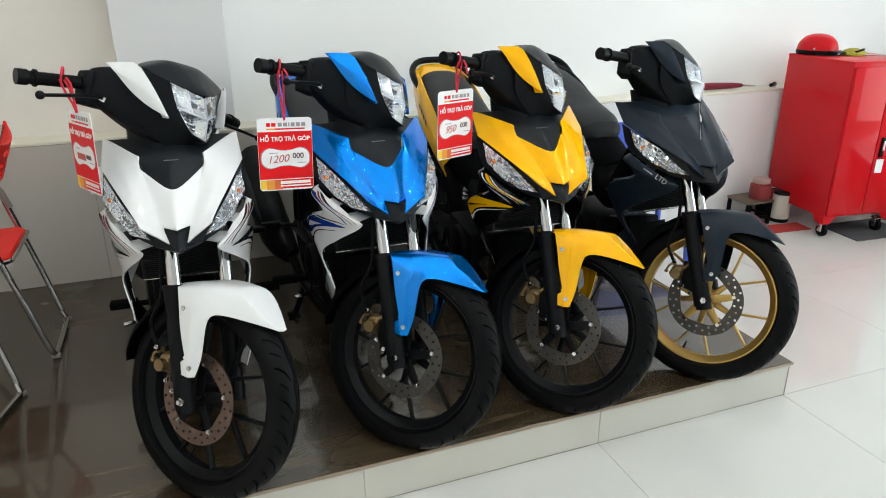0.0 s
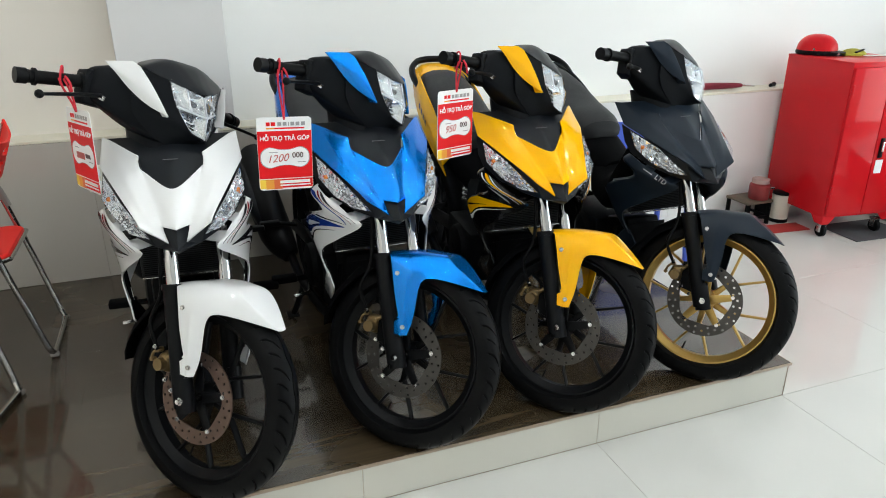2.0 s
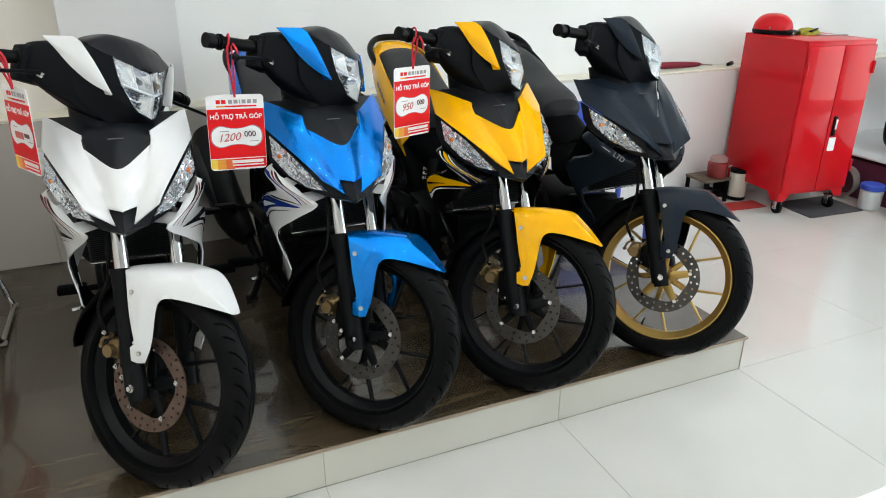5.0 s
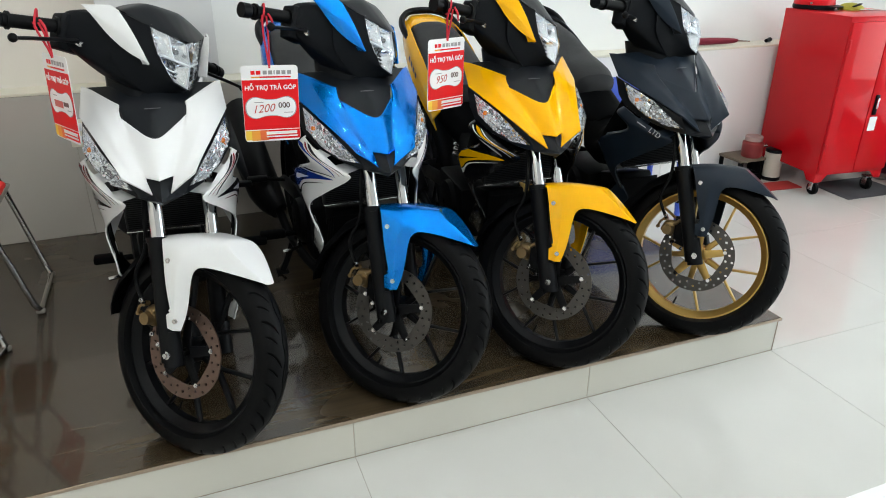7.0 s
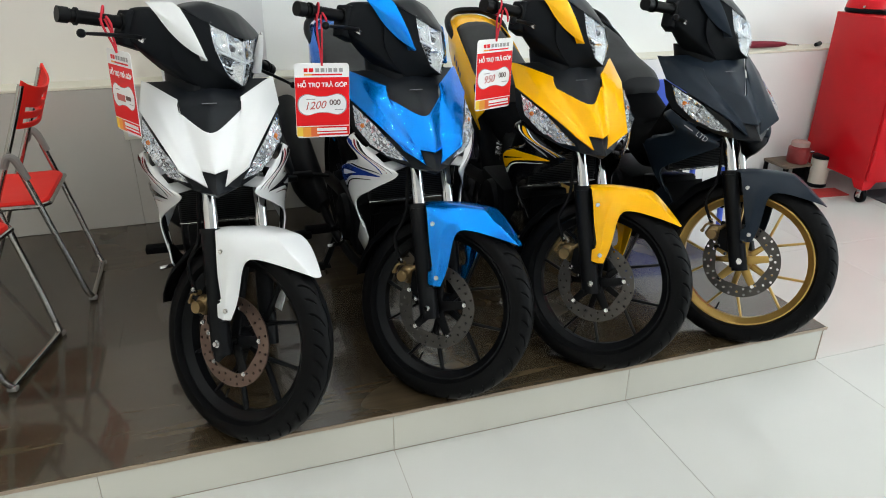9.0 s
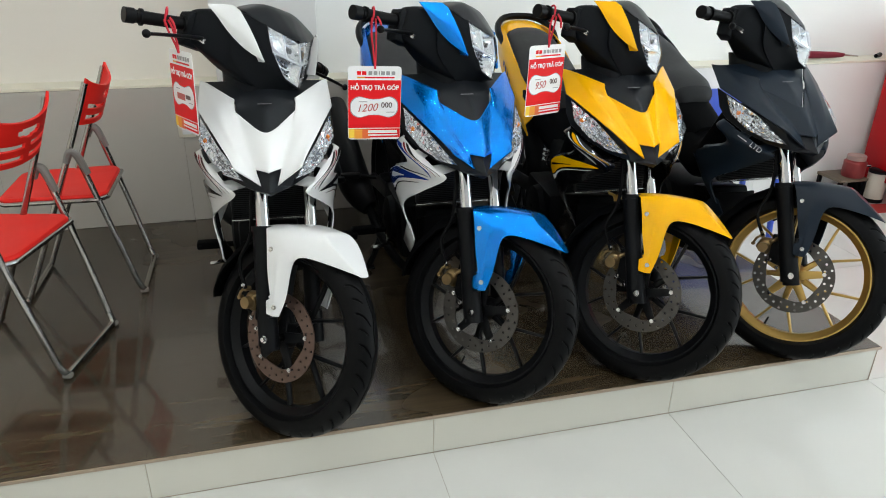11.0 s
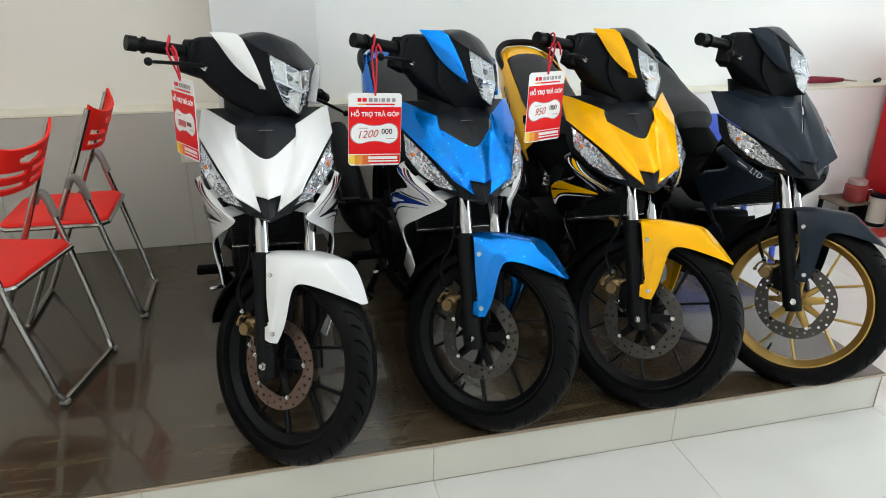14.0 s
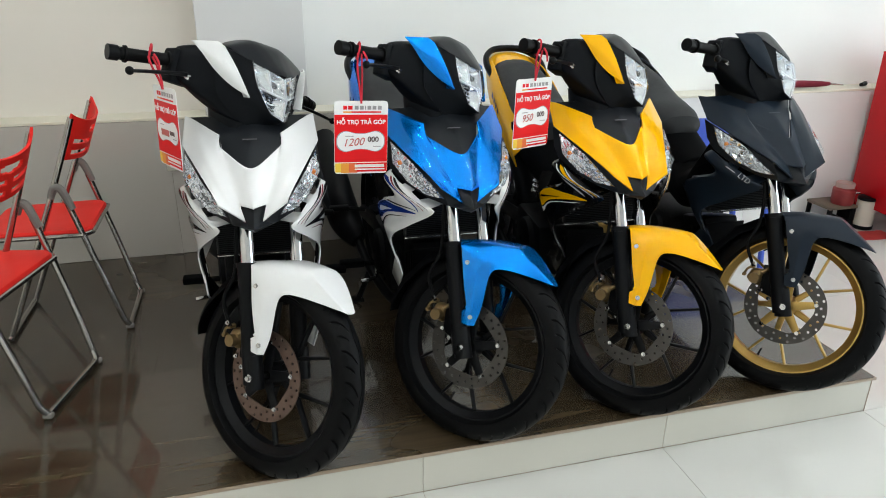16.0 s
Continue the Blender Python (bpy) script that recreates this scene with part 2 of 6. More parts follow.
def bevel(bm, width, segs=2, angle=25):
    es = [e for e in bm.edges if len(e.link_faces) == 2 and e.calc_face_angle(0) > radians(angle)]
    if es and width:
        bmesh.ops.bevel(bm, geom=es, offset=width, segments=segs, affect="EDGES", clamp_overlap=True, profile=0.5)
    return bm


def box(size, at=(0, 0, 0), round_=0.0, segs=2):
    bm = bmesh.new()
    bmesh.ops.create_cube(bm, size=1.0)
    bmesh.ops.transform(bm, matrix=Matrix.Translation(at) @ Matrix.Diagonal((*size, 1)), verts=bm.verts)
    return bevel(bm, round_, segs)


def hull(points, round_=0.004, mirror=False, segs=2):
    pts = [tuple(p) for p in points]
    if mirror:
        pts += [(-x, y, z) for x, y, z in pts if abs(x) > 1e-6]
    bm = bmesh.new()
    for p in pts:
        bm.verts.new(p)
    r = bmesh.ops.convex_hull(bm, input=bm.verts)
    junk = list({g for g in r["geom_interior"] + r["geom_unused"] if isinstance(g, bmesh.types.BMVert)})
    if junk:
        bmesh.ops.delete(bm, geom=junk, context="VERTS")
    bmesh.ops.dissolve_limit(bm, angle_limit=radians(4), verts=bm.verts, edges=bm.edges)
    return bevel(bm, round_, segs, 12)


def shell(points, faces, thick=0.004, round_=0.002, mirror=False, segs=2):
    """A panel from named corners: faces name corners in order; thickened inwards."""
    bm = bmesh.new()
    vs = {k: bm.verts.new(p) for k, p in points.items()}
    if mirror:
        ms = {k: (v if abs(v.co.x) < 1e-6 else bm.verts.new((-v.co.x, v.co.y, v.co.z))) for k, v in list(vs.items())}
    for f in faces:
        bm.faces.new([vs[k] for k in f])
        if mirror:
            bm.faces.new([ms[k] for k in reversed(f)])
    bmesh.ops.remove_doubles(bm, verts=bm.verts, dist=1e-6)
    bmesh.ops.recalc_face_normals(bm, faces=bm.faces)
    mean = sum((f.normal * f.calc_area() for f in bm.faces), Vector())
    if mean.y > 0:
        bmesh.ops.reverse_faces(bm, faces=bm.faces)
    bm.normal_update()
    if thick:
        bmesh.ops.solidify(bm, geom=bm.faces[:], thickness=thick)
    return bevel(bm, round_, segs, 14)


def smoothed(bm, levels=3):
    """The Catmull-Clark surface of a creased cage."""
    me = bpy.data.meshes.new("tmp")
    bm.to_mesh(me)
    bm.free()
    tmp = new("tmp_cage", me)
    md = tmp.modifiers.new("subdivide", "SUBSURF")
    md.levels = md.render_levels = levels
    dg = bpy.context.evaluated_depsgraph_get()
    fine = bpy.data.meshes.new_from_object(tmp.evaluated_get(dg))
    bpy.data.objects.remove(tmp)
    bpy.data.meshes.remove(me)
    out = bmesh.new()
    out.from_mesh(fine)
    bpy.data.meshes.remove(fine)
    return out


def soft_hull(points, crease=0.35, mirror=False, levels=3, grow=1.02):
    """A convex body with softly rounded folds."""
    bm = hull(points, 0.0, mirror)
    cr = bm.edges.layers.float.new("crease_edge")
    for e in bm.edges:
        e[cr] = crease
    mid = sum((v.co for v in bm.verts), Vector()) / len(bm.verts)
    bm = smoothed(bm, levels)
    return moved(bm, Matrix.Translation(mid) @ Matrix.Scale(grow, 4) @ Matrix.Translation(-mid))


def soft_shell(points, faces, thick=0.004, corners="", folds=None, mirror=False, levels=3, fold=0.0):
    """A curved panel from named corners: corners stay sharp, the others round off;
    folds: {(corner, corner): crease}; fold: the crease of all other inner edges."""
    bm = bmesh.new()
    bm.verts.layers.float.new("crease_vert")
    vs = {k: bm.verts.new(p) for k, p in points.items()}
    ms = dict(vs)
    if mirror:
        for k, v in list(vs.items()):
            if abs(v.co.x) > 1e-6:
                ms[k] = bm.verts.new((-v.co.x, v.co.y, v.co.z))
    for f in faces:
        bm.faces.new([vs[k] for k in f])
        if mirror:
            bm.faces.new([ms[k] for k in reversed(f)])
    bmesh.ops.delete(bm, geom=[v for v in bm.verts if not v.link_faces], context="VERTS")
    bmesh.ops.recalc_face_normals(bm, faces=bm.faces)
    ce = bm.edges.layers.float.new("crease_edge")
    cv = bm.verts.layers.float["crease_vert"]
    for e in bm.edges:
        e[ce] = 1.0 if len(e.link_faces) < 2 else fold
    for (a, b), c in (folds or {}).items():
        for d in (vs, ms):
            for e in d[a].link_edges:
                if e.other_vert(d[a]) == d[b]:
                    e[ce] = c
    for k in corners:
        vs[k][cv] = ms[k][cv] = 1.0
    bm = smoothed(bm, levels)
    bmesh.ops.recalc_face_normals(bm, faces=bm.faces)
    mean = sum((f.normal * f.calc_area() for f in bm.faces), Vector())
    if mean.y > 0:
        bmesh.ops.reverse_faces(bm, faces=bm.faces)
    bm.normal_update()
    bmesh.ops.solidify(bm, geom=bm.faces[:], thickness=thick)
    return bevel(bm, 0.0012, 1, 55)


def smooth_path(pts, n=6, closed=False):
    pts = [Vector(p) for p in pts]
    out = []
    k = len(pts)
    for i in range(k if closed else k - 1):
        p0 = pts[(i - 1) % k] if closed or i else pts[0]
        p1, p2 = pts[i], pts[(i + 1) % k]
        p3 = pts[(i + 2) % k] if closed or i + 2 < k else pts[-1]
        for j in range(n):
            u = j / n
            out.append(0.5 * (2 * p1 + (p2 - p0) * u + (2 * p0 - 5 * p1 + 4 * p2 - p3) * u * u + (3 * p1 - p0 - 3 * p2 + p3) * u ** 3))
    if not closed:
        out.append(pts[-1])
    return out


def tube(pts, r, segs=10, n=6, closed=False, ends=True, flat=1.0):
    """A round rod along a smoothed path. r: one radius, or one for each given point."""
    path = smooth_path(pts, n, closed) if n else [Vector(p) for p in pts]
    k = len(path)
    rs = [r] * k if not isinstance(r, (list, tuple)) else [float(np.interp(i / max(1, k - 1) * (len(r) - 1), range(len(r)), r)) for i in range(k)]
    bm = bmesh.new()
    rings = []
    up = Vector((0.123, 0.31, 0.94)).normalized()
    for i, p in enumerate(path):
        a = path[(i + 1) % k] if closed or i + 1 < k else p
        b = path[i - 1] if closed or i else p
        d = (a - b).normalized()
        side = d.cross(up)
        if side.length < 1e-3:
            side = d.cross(Vector((1, 0, 0)))
        side.normalize()
        nrm = side.cross(d).normalized()
        up = nrm
        rings.append([bm.verts.new(p + (side * math.cos(2 * math.pi * j / segs) + nrm * flat * math.sin(2 * math.pi * j / segs)) * rs[i]) for j in range(segs)])
    m = k if closed else k - 1
    for i in range(m):
        a, b = rings[i], rings[(i + 1) % k]
        for j in range(segs):
            bm.faces.new((a[j], a[(j + 1) % segs], b[(j + 1) % segs], b[j]))
    if not closed and ends:
        bm.faces.new(rings[0][::-1])
        bm.faces.new(rings[-1])
    return bm


def lathe(profile, segs=48, closed=True):
    """Turns (x, r) corners round the x axis; closed: the profile is a loop."""
    bm = bmesh.new()
    rings = []
    for j in range(segs):
        a = 2 * math.pi * j / segs
        rings.append([bm.verts.new((x, r * math.sin(a), r * math.cos(a))) for x, r in profile])
    k = len(profile)
    for j in range(segs):
        a, b = rings[j], rings[(j + 1) % segs]
        for i in range(k if closed else k - 1):
            bm.faces.new((a[i], a[(i + 1) % k], b[(i + 1) % k], b[i]))
    if not closed:
        bmesh.ops.remove_doubles(bm, verts=bm.verts, dist=1e-6)
        bmesh.ops.holes_fill(bm, edges=bm.edges, sides=0)
    return bm


def cyl(a, b, r, segs=20, r2=None, round_=0.0):
    bm = tube([a, b], [r, r2 if r2 else r], segs, n=0)
    return bevel(bm, round_, 2, 50)


def loft(rings, caps=True):
    bm = bmesh.new()
    rs = [[bm.verts.new(p) for p in ring] for ring in rings]
    k = len(rs[0])
    for a, b in zip(rs, rs[1:]):
        for j in range(k):
            bm.faces.new((a[j], a[(j + 1) % k], b[(j + 1) % k], b[j]))
    if caps:
        bm.faces.new(rs[0][::-1])
        bm.faces.new(rs[-1])
    return bm


def oval(cx, cy, cz, hx, hz, n=20, power=2.6):
    """A squarish ring across y."""
    out = []
    for j in range(n):
        a = 2 * math.pi * j / n
        c, s = math.cos(a), math.sin(a)
        out.append((cx + hx * math.copysign(abs(c) ** (2 / power), c), cy, cz + hz * math.copysign(abs(s) ** (2 / power), s)))
    return out


def patch(corners, uv, lift=0.0015, thick=0.001):
    """A thin decal on the bilinear patch of four corners, through (u, v) points."""
    a, b, c, d = (Vector(p) for p in corners)
    nrm = (b - a).cross(d - a).normalized()
    if nrm.y > 0.2 or (abs(nrm.y) <= 0.2 and nrm.x * (a.x + c.x) < 0):
        nrm = -nrm
    bm = bmesh.new()
    vs = []
    for u, v in uv:
        p = a * (1 - u) * (1 - v) + b * u * (1 - v) + c * u * v + d * (1 - u) * v
        vs.append(bm.verts.new(p + nrm * lift))
    bm.faces.new(vs)
    bmesh.ops.triangulate(bm, faces=bm.faces)
    return bm


def words(text, size, m, material, name, parent, label="", depth=0.0004, bold=0.0, slant=0.0):
    cu = bpy.data.curves.new(name, "FONT")
    cu.body, cu.size, cu.extrude, cu.offset = text, size, depth, bold
    cu.align_x, cu.align_y, cu.shear = "CENTER", "CENTER", slant
    tmp = new("tmp_text", cu)
    dg = bpy.context.evaluated_depsgraph_get()
    me = bpy.data.meshes.new_from_object(tmp.evaluated_get(dg))
    bpy.data.objects.remove(tmp)
    me.transform(m)
    me.materials.clear()
    me.materials.append(material)
    me.name = name
    ob = new(name, me)
    ob.parent = parent
    if label:
        ob["label"] = label
    return ob


def thing(name, label, category, m=None, group="", kind=""):
    ob = new(name)
    ob.empty_display_size = 0.1
    if m:
        ob.matrix_world = m
    return tagged(ob, label, category, group, kind)


# ---------------------------------------------------------------- the room
XW, XE, YS, YW = -4.2, 5.0, -5.0, 1.92
DADO_Y, DADO_Z = 1.76, 0.805


def structure(name, bm, material, label, category, smooth=False):
    return tagged(link(name, bm, material, smooth=smooth), label, category, "", "structure")


floor = structure("floor", box((XE - XW + 0.4, YW - YS + 0.4, 0.1), ((XE + XW) / 2, (YW + YS) / 2, -0.0515)), M_GROUT, "polished cream porcelain floor in large square tiles", "floor")
ceiling = structure("ceiling", box((XE - XW + 0.4, YW - YS + 0.4, 0.1), ((XE + XW) / 2, (YW + YS) / 2, CEIL + 0.05)), M_CEIL, "plain white painted showroom ceiling", "ceiling")
wall_north = structure("wall_north", box((XE - XW, 0.2, CEIL), ((XE + XW) / 2, YW + 0.1, CEIL / 2)), M_WALL, "white painted showroom wall above a tiled dado", "wall")
wall_west = structure("wall_west", box((0.2, YW - YS + 0.4, CEIL), (XW - 0.1, (YW + YS) / 2, CEIL / 2)), M_WARMWALL, "cream painted side wall of the showroom", "wall")
pillar = structure("pillar", bevel(box((0.467, 0.16, CEIL - DADO_Z), (-1.961, 1.84, DADO_Z + (CEIL - DADO_Z) / 2)), 0.003), M_PILLAR, "square white painted pillar standing out of the wall", "pillar")
dado = structure("dado_wall", box((XE - XW, 0.154, DADO_Z - 0.012), ((XE + XW) / 2, DADO_Y + 0.08, (DADO_Z - 0.012) / 2)), M_GROUT, "grey tiled half-height wall with a cream ledge", "wall")
ledge = structure("ledge", bevel(box((XE - XW, 0.166, 0.012), ((XE + XW) / 2, DADO_Y + 0.077, DADO_Z - 0.006)), 0.003), M_LEDGE, "narrow cream ledge on top of the dado", "ledge")


def glazed_wall(name, along, at, lo, hi, o0, o1, z0, z1, label):
    """A wall with one wide glazed opening; along: 'x' or 'y'."""
    def b(u0, u1, w0, w1):
        size, mid = (u1 - u0, 0.2, w1 - w0), ((u0 + u1) / 2, at, (w0 + w1) / 2)
        if along == "y":
            size, mid = (0.2, u1 - u0, w1 - w0), (at, (u0 + u1) / 2, (w0 + w1) / 2)
        return box(size, mid)
    w = structure(name, join(b(lo, o0, 0, CEIL), b(o1, hi, 0, CEIL), b(o0, o1, 0, z0), b(o0, o1, z1, CEIL)), M_WALL, label, "wall")
    return w


structure("wall_bay", box((-2.199 - XW, 0.008, CEIL - DADO_Z), ((XW - 2.199) / 2, YW - 0.004, (CEIL + DADO_Z) / 2)), M_WARMWALL, "warm cream painted wall bay beside the pillar", "wall")
glazed_wall("wall_east", "y", XE + 0.1, YS - 0.2, YW + 0.2, -4.2, 0.9, 0.12, 2.85, "white wall with a wide glazed shop front")
glazed_wall("wall_south", "x", YS - 0.1, XW, XE, -0.9, 4.7, 0.12, 2.85, "white wall with wide street-side glazing")


def glazing(name, along, at, o0, o1, z0, z1, n):
    win = thing(name, "aluminium framed shop front glazing", "window", kind="structure")
    def b(u0, u1, w0, w1, d):
        if along == "y":
            return box((d, u1 - u0, w1 - w0), (at, (u0 + u1) / 2, (w0 + w1) / 2), 0.003)
        return box((u1 - u0, d, w1 - w0), ((u0 + u1) / 2, at, (w0 + w1) / 2), 0.003)
    part("window_frame", join(b(o0, o1, z0, z0 + 0.05, 0.07), b(o0, o1, z1 - 0.05, z1, 0.07), *[b(u - 0.025, u + 0.025, z0 + 0.05, z1 - 0.05, 0.06) for u in np.linspace(o0 + 0.025, o1 - 0.025, n + 1)]), M_FRAME, win, smooth=False)
    us = np.linspace(o0 + 0.05, o1 - 0.05, n + 1)
    for u0, u1 in zip(us, us[1:]):
        p = part("pane", b(u0 + 0.03, u1 - 0.03, z0 + 0.05, z1 - 0.05, 0.008), M_CLEAR, win, smooth=False)
        p.visible_shadow = False


glazing("window_1", "y", XE + 0.1, -4.2, 0.9, 0.12, 2.85, 4)
glazing("window_2", "x", YS - 0.1, -0.9, 4.7, 0.12, 2.85, 4)

# display platform
platform = structure("platform", box((4.2025, DADO_Y - 0.0035, PLAT - 0.012), (-2.09875, 0.0015 + (DADO_Y - 0.0035) / 2, (PLAT - 0.012) / 2)), M_GROUT, "low display platform with wood-look top and cream front", "platform")

# ceiling downlights in rows
DOWNLIGHTS = [(x, y) for y in (-3.4, -2.45, -1.5, -0.55) for x in (-3.70, -2.84, -1.98, -1.11, -0.25, 0.62, 1.55, 2.37, 3.25)] + [(x, y) for y in (0.40,) for x in (-2.84, -1.98, -1.11, -0.25, 0.62, 1.55, 2.37)]
for x, y in DOWNLIGHTS:
    d = thing("downlight", "small round white recessed ceiling downlight", "ceiling lamp", Matrix.Translation((x, y, CEIL)), "ceiling downlights")
    ring = moved(lathe([(-0.010, 0.0305), (-0.010, 0.046), (0.0, 0.054), (0.0, 0.0305)], 32), pose(0, 0, 0, 0, 90, 0))
    part("trim_ring", ring, M_PAPER, d)
    part("lens", moved(cyl((0, 0, -0.007), (0, 0, -0.002), 0.030, 24), Matrix()), M_BULB, d)

# ---------------------------------------------------------------- motorcycles
RAKE = radians(25.5)
STEM, AXIS = Vector((0, -0.09, 0)), Vector((0, math.sin(RAKE), math.cos(RAKE)))
AXLE_Z, TYRE_R = 0.288, 0.288


def at_axle(bm, y=0.0, z=AXLE_Z):
    return moved(bm, Matrix.Translation((0, y, z)))


def tyre(width, seat_r, treads, fine):
    """A tyre round the x axis with long swept tread grooves sunk into it."""
    h, n = width / 2, 64 if treads else 26
    prof = []
    for i in range(n + 1):
        w = 2 * i / n - 1
        a = math.pi / 2 * math.copysign(abs(w) ** 1.35, w)
        prof.append((h * math.sin(a), seat_r + 0.006 + (TYRE_R - seat_r - 0.006) * max(0.0, math.cos(a)) ** 0.80))
    prof = [(-h * 0.62, seat_r - 0.004), *prof, (h * 0.62, seat_r - 0.004)]
    bm = bmesh.new()
    rings = []
    k = len(prof)
    for j in range(fine):
        a = 2 * math.pi * j / fine
        ring = []
        for x, r in prof:
            s = x / h
            if r > seat_r + 0.018 and treads:
                u = a / (2 * math.pi) * treads + (0.5 if s > 0 else 0.0)
                q = abs(s)
                cut = max(0.0, 1 - (abs(s - 0.055 * math.sin(2 * math.pi * (u if s > 0 else u + 0.5))) / 0.034) ** 4) * 0.006
                for shift, lo, hi, half, deep in ((0.0, 0.20, 0.86, 0.034, 0.0075), (0.5, 0.40, 0.84, 0.030, 0.0060)):
                    d = abs((u + shift + 0.85 * (1 - q) ** 2.0 + 0.5) % 1.0 - 0.5)
                    if d < half and lo < q < hi:
                        cut = max(cut, deep * (1 - (d / half) ** 4) * min(1.0, (q - lo) * 10, (hi - q) * 10))
                r -= cut
            ring.append(bm.verts.new((x, r * math.sin(a), r * math.cos(a))))
        rings.append(ring)
    for j in range(fine):
        a, b = rings[j], rings[(j + 1) % fine]
        for i in range(k):
            bm.faces.new((a[i], a[(i + 1) % k], b[(i + 1) % k], b[i]))
    return bm


def spoke(a0, r0, a1, r1, w0, w1, d0, d1):
    """A tapering bar in the wheel's plane from angle a0, radius r0 to a1, r1."""
    p = Vector((0, r0 * math.sin(a0), r0 * math.cos(a0)))
    q = Vector((0, r1 * math.sin(a1), r1 * math.cos(a1)))
    d = (q - p).normalized()
    s = Vector((1, 0, 0)).cross(d)
    rings = []
    for c, w, x in ((p, w0, d0), (q, w1, d1)):
        rings.append([c + s * u * w + Vector((v * x, 0, 0)) for u, v in ((-1, -0.6), (-0.6, -1), (0.6, -1), (1, -0.6), (1, 0.6), (0.6, 1), (-0.6, 1), (-1, 0.6))])
    return loft(rings)


def rim_ring(width):
    h = width / 2
    return lathe([(-h, 0.231), (-h, 0.220), (-h + 0.009, 0.210), (-0.013, 0.201), (0.013, 0.201), (h - 0.009, 0.210), (h, 0.220), (h, 0.231), (h - 0.005, 0.229), (h - 0.014, 0.215), (-h + 0.014, 0.215), (-h + 0.005, 0.229)], 96)


def make_wheel(name, y, width, hub_w, rim_paint, bike, st, label):
    """A cast wheel: rim, hub, and five arms that each split in two."""
    def put(bm):
        return st(moved(bm, Matrix.Translation((0, y, AXLE_Z))))
    wheel = part(name, put(rim_ring(width)), rim_paint, bike, label)
    part("hub", put(lathe([(-hub_w, 0.012), (-hub_w, 0.028), (-hub_w * 0.5, 0.034), (hub_w * 0.5, 0.034), (hub_w, 0.028), (hub_w, 0.012)], 40)), rim_paint, wheel)
    for i in range(5):
        a = 2 * math.pi * i / 5 + 0.62
        part("spoke", put(join(spoke(a, 0.026, a, 0.092, 0.011, 0.0085, 0.015, 0.011), *[spoke(a + q * 0.025, 0.084, a + q * 0.31, 0.206, 0.0048, 0.0040, 0.010, 0.009) for q in (-1, 1)])), rim_paint, wheel)
    return wheel


def drilled_disc(r_out, r_in, holes, x, thick, scallop=0.004):
    bm = bmesh.new()

    def ring(rf, n, cy=0.0, cz=0.0):
        vs = [bm.verts.new((0, cy + rf(2 * math.pi * j / n) * math.sin(2 * math.pi * j / n), cz + rf(2 * math.pi * j / n) * math.cos(2 * math.pi * j / n))) for j in range(n)]
        return [bm.edges.new((vs[j], vs[(j + 1) % n])) for j in range(n)]
    es = ring(lambda a: r_out, 96) + ring(lambda a: r_in + scallop * math.cos(5 * a), 60)
    for j in range(holes):
        for k, rr in enumerate((0.80, 0.27) if j % 2 else (0.55,)):
            a, q = 2 * math.pi * j / holes, r_in + (r_out - r_in) * rr
            es += ring(lambda a: 0.0042, 8, q * math.sin(a), q * math.cos(a))
    bmesh.ops.triangle_fill(bm, use_beauty=True, use_dissolve=False, edges=es)
    out = bmesh.ops.extrude_face_region(bm, geom=bm.faces[:])
    bmesh.ops.translate(bm, verts=[v for v in out["geom"] if isinstance(v, bmesh.types.BMVert)], vec=(thick, 0, 0))
    return moved(bm, Matrix.Translation((x, 0, 0)))


def arch(phi, r, w, drop):
    """One rounded cross-section of a mudguard at angle phi ahead of the top of the wheel."""
    out = []
    for k in range(13):
        x = k / 6 - 1
        rr = r - drop * (1 - math.sqrt(max(0.0, 1 - x * x)))
        out.append((w * x, -rr * math.sin(phi), AXLE_Z + rr * math.cos(phi)))
    return out


def sheet(rows, thick):
    """An open surface through rows of points, thickened."""
    bm = bmesh.new()
    vs = [[bm.verts.new(p) for p in row] for row in rows]
    for a, b in zip(vs, vs[1:]):
        for i in range(len(a) - 1):
            bm.faces.new((a[i], a[i + 1], b[i + 1], b[i]))
    bmesh.ops.recalc_face_normals(bm, faces=bm.faces)
    bmesh.ops.solidify(bm, geom=bm.faces[:], thickness=thick)
    return bm


def bolt(p, axis, r=0.007, h=0.006):
    p, axis = Vector(p), Vector(axis).normalized()
    return join(cyl(p, p + axis * h * 0.4, r * 1.5, 14), cyl(p + axis * h * 0.4, p + axis * h, r, 6))


def mirrored(points):
    return {k: (-x, y, z) for k, (x, y, z) in points.items()}


# corners of the right-hand half of the front bodywork, from the front contact point
COWL = dict(T=(-0.179, 0.380, 0.929), O1=(-0.186, 0.297, 0.866), O2=(-0.084, 0.040, 0.770), P=(-0.021, 0.038, 0.720), N=(-0.033, 0.060, 0.758),
            C=(0, 0.027, 0.758), V=(0, 0.104, 0.829), S2=(-0.080, 0.225, 0.872), S1=(-0.084, 0.242, 0.904), M1=(-0.160, 0.352, 0.930), M2=(-0.076, 0.050, 0.788))
LAMP = dict(a=(-0.178, 0.262, 0.849), b=(-0.134, 0.148, 0.806), c=(-0.067, 0.060, 0.727), d=(-0.108, 0.096, 0.731), e=(-0.151, 0.156, 0.755), f=(-0.181, 0.216, 0.795))
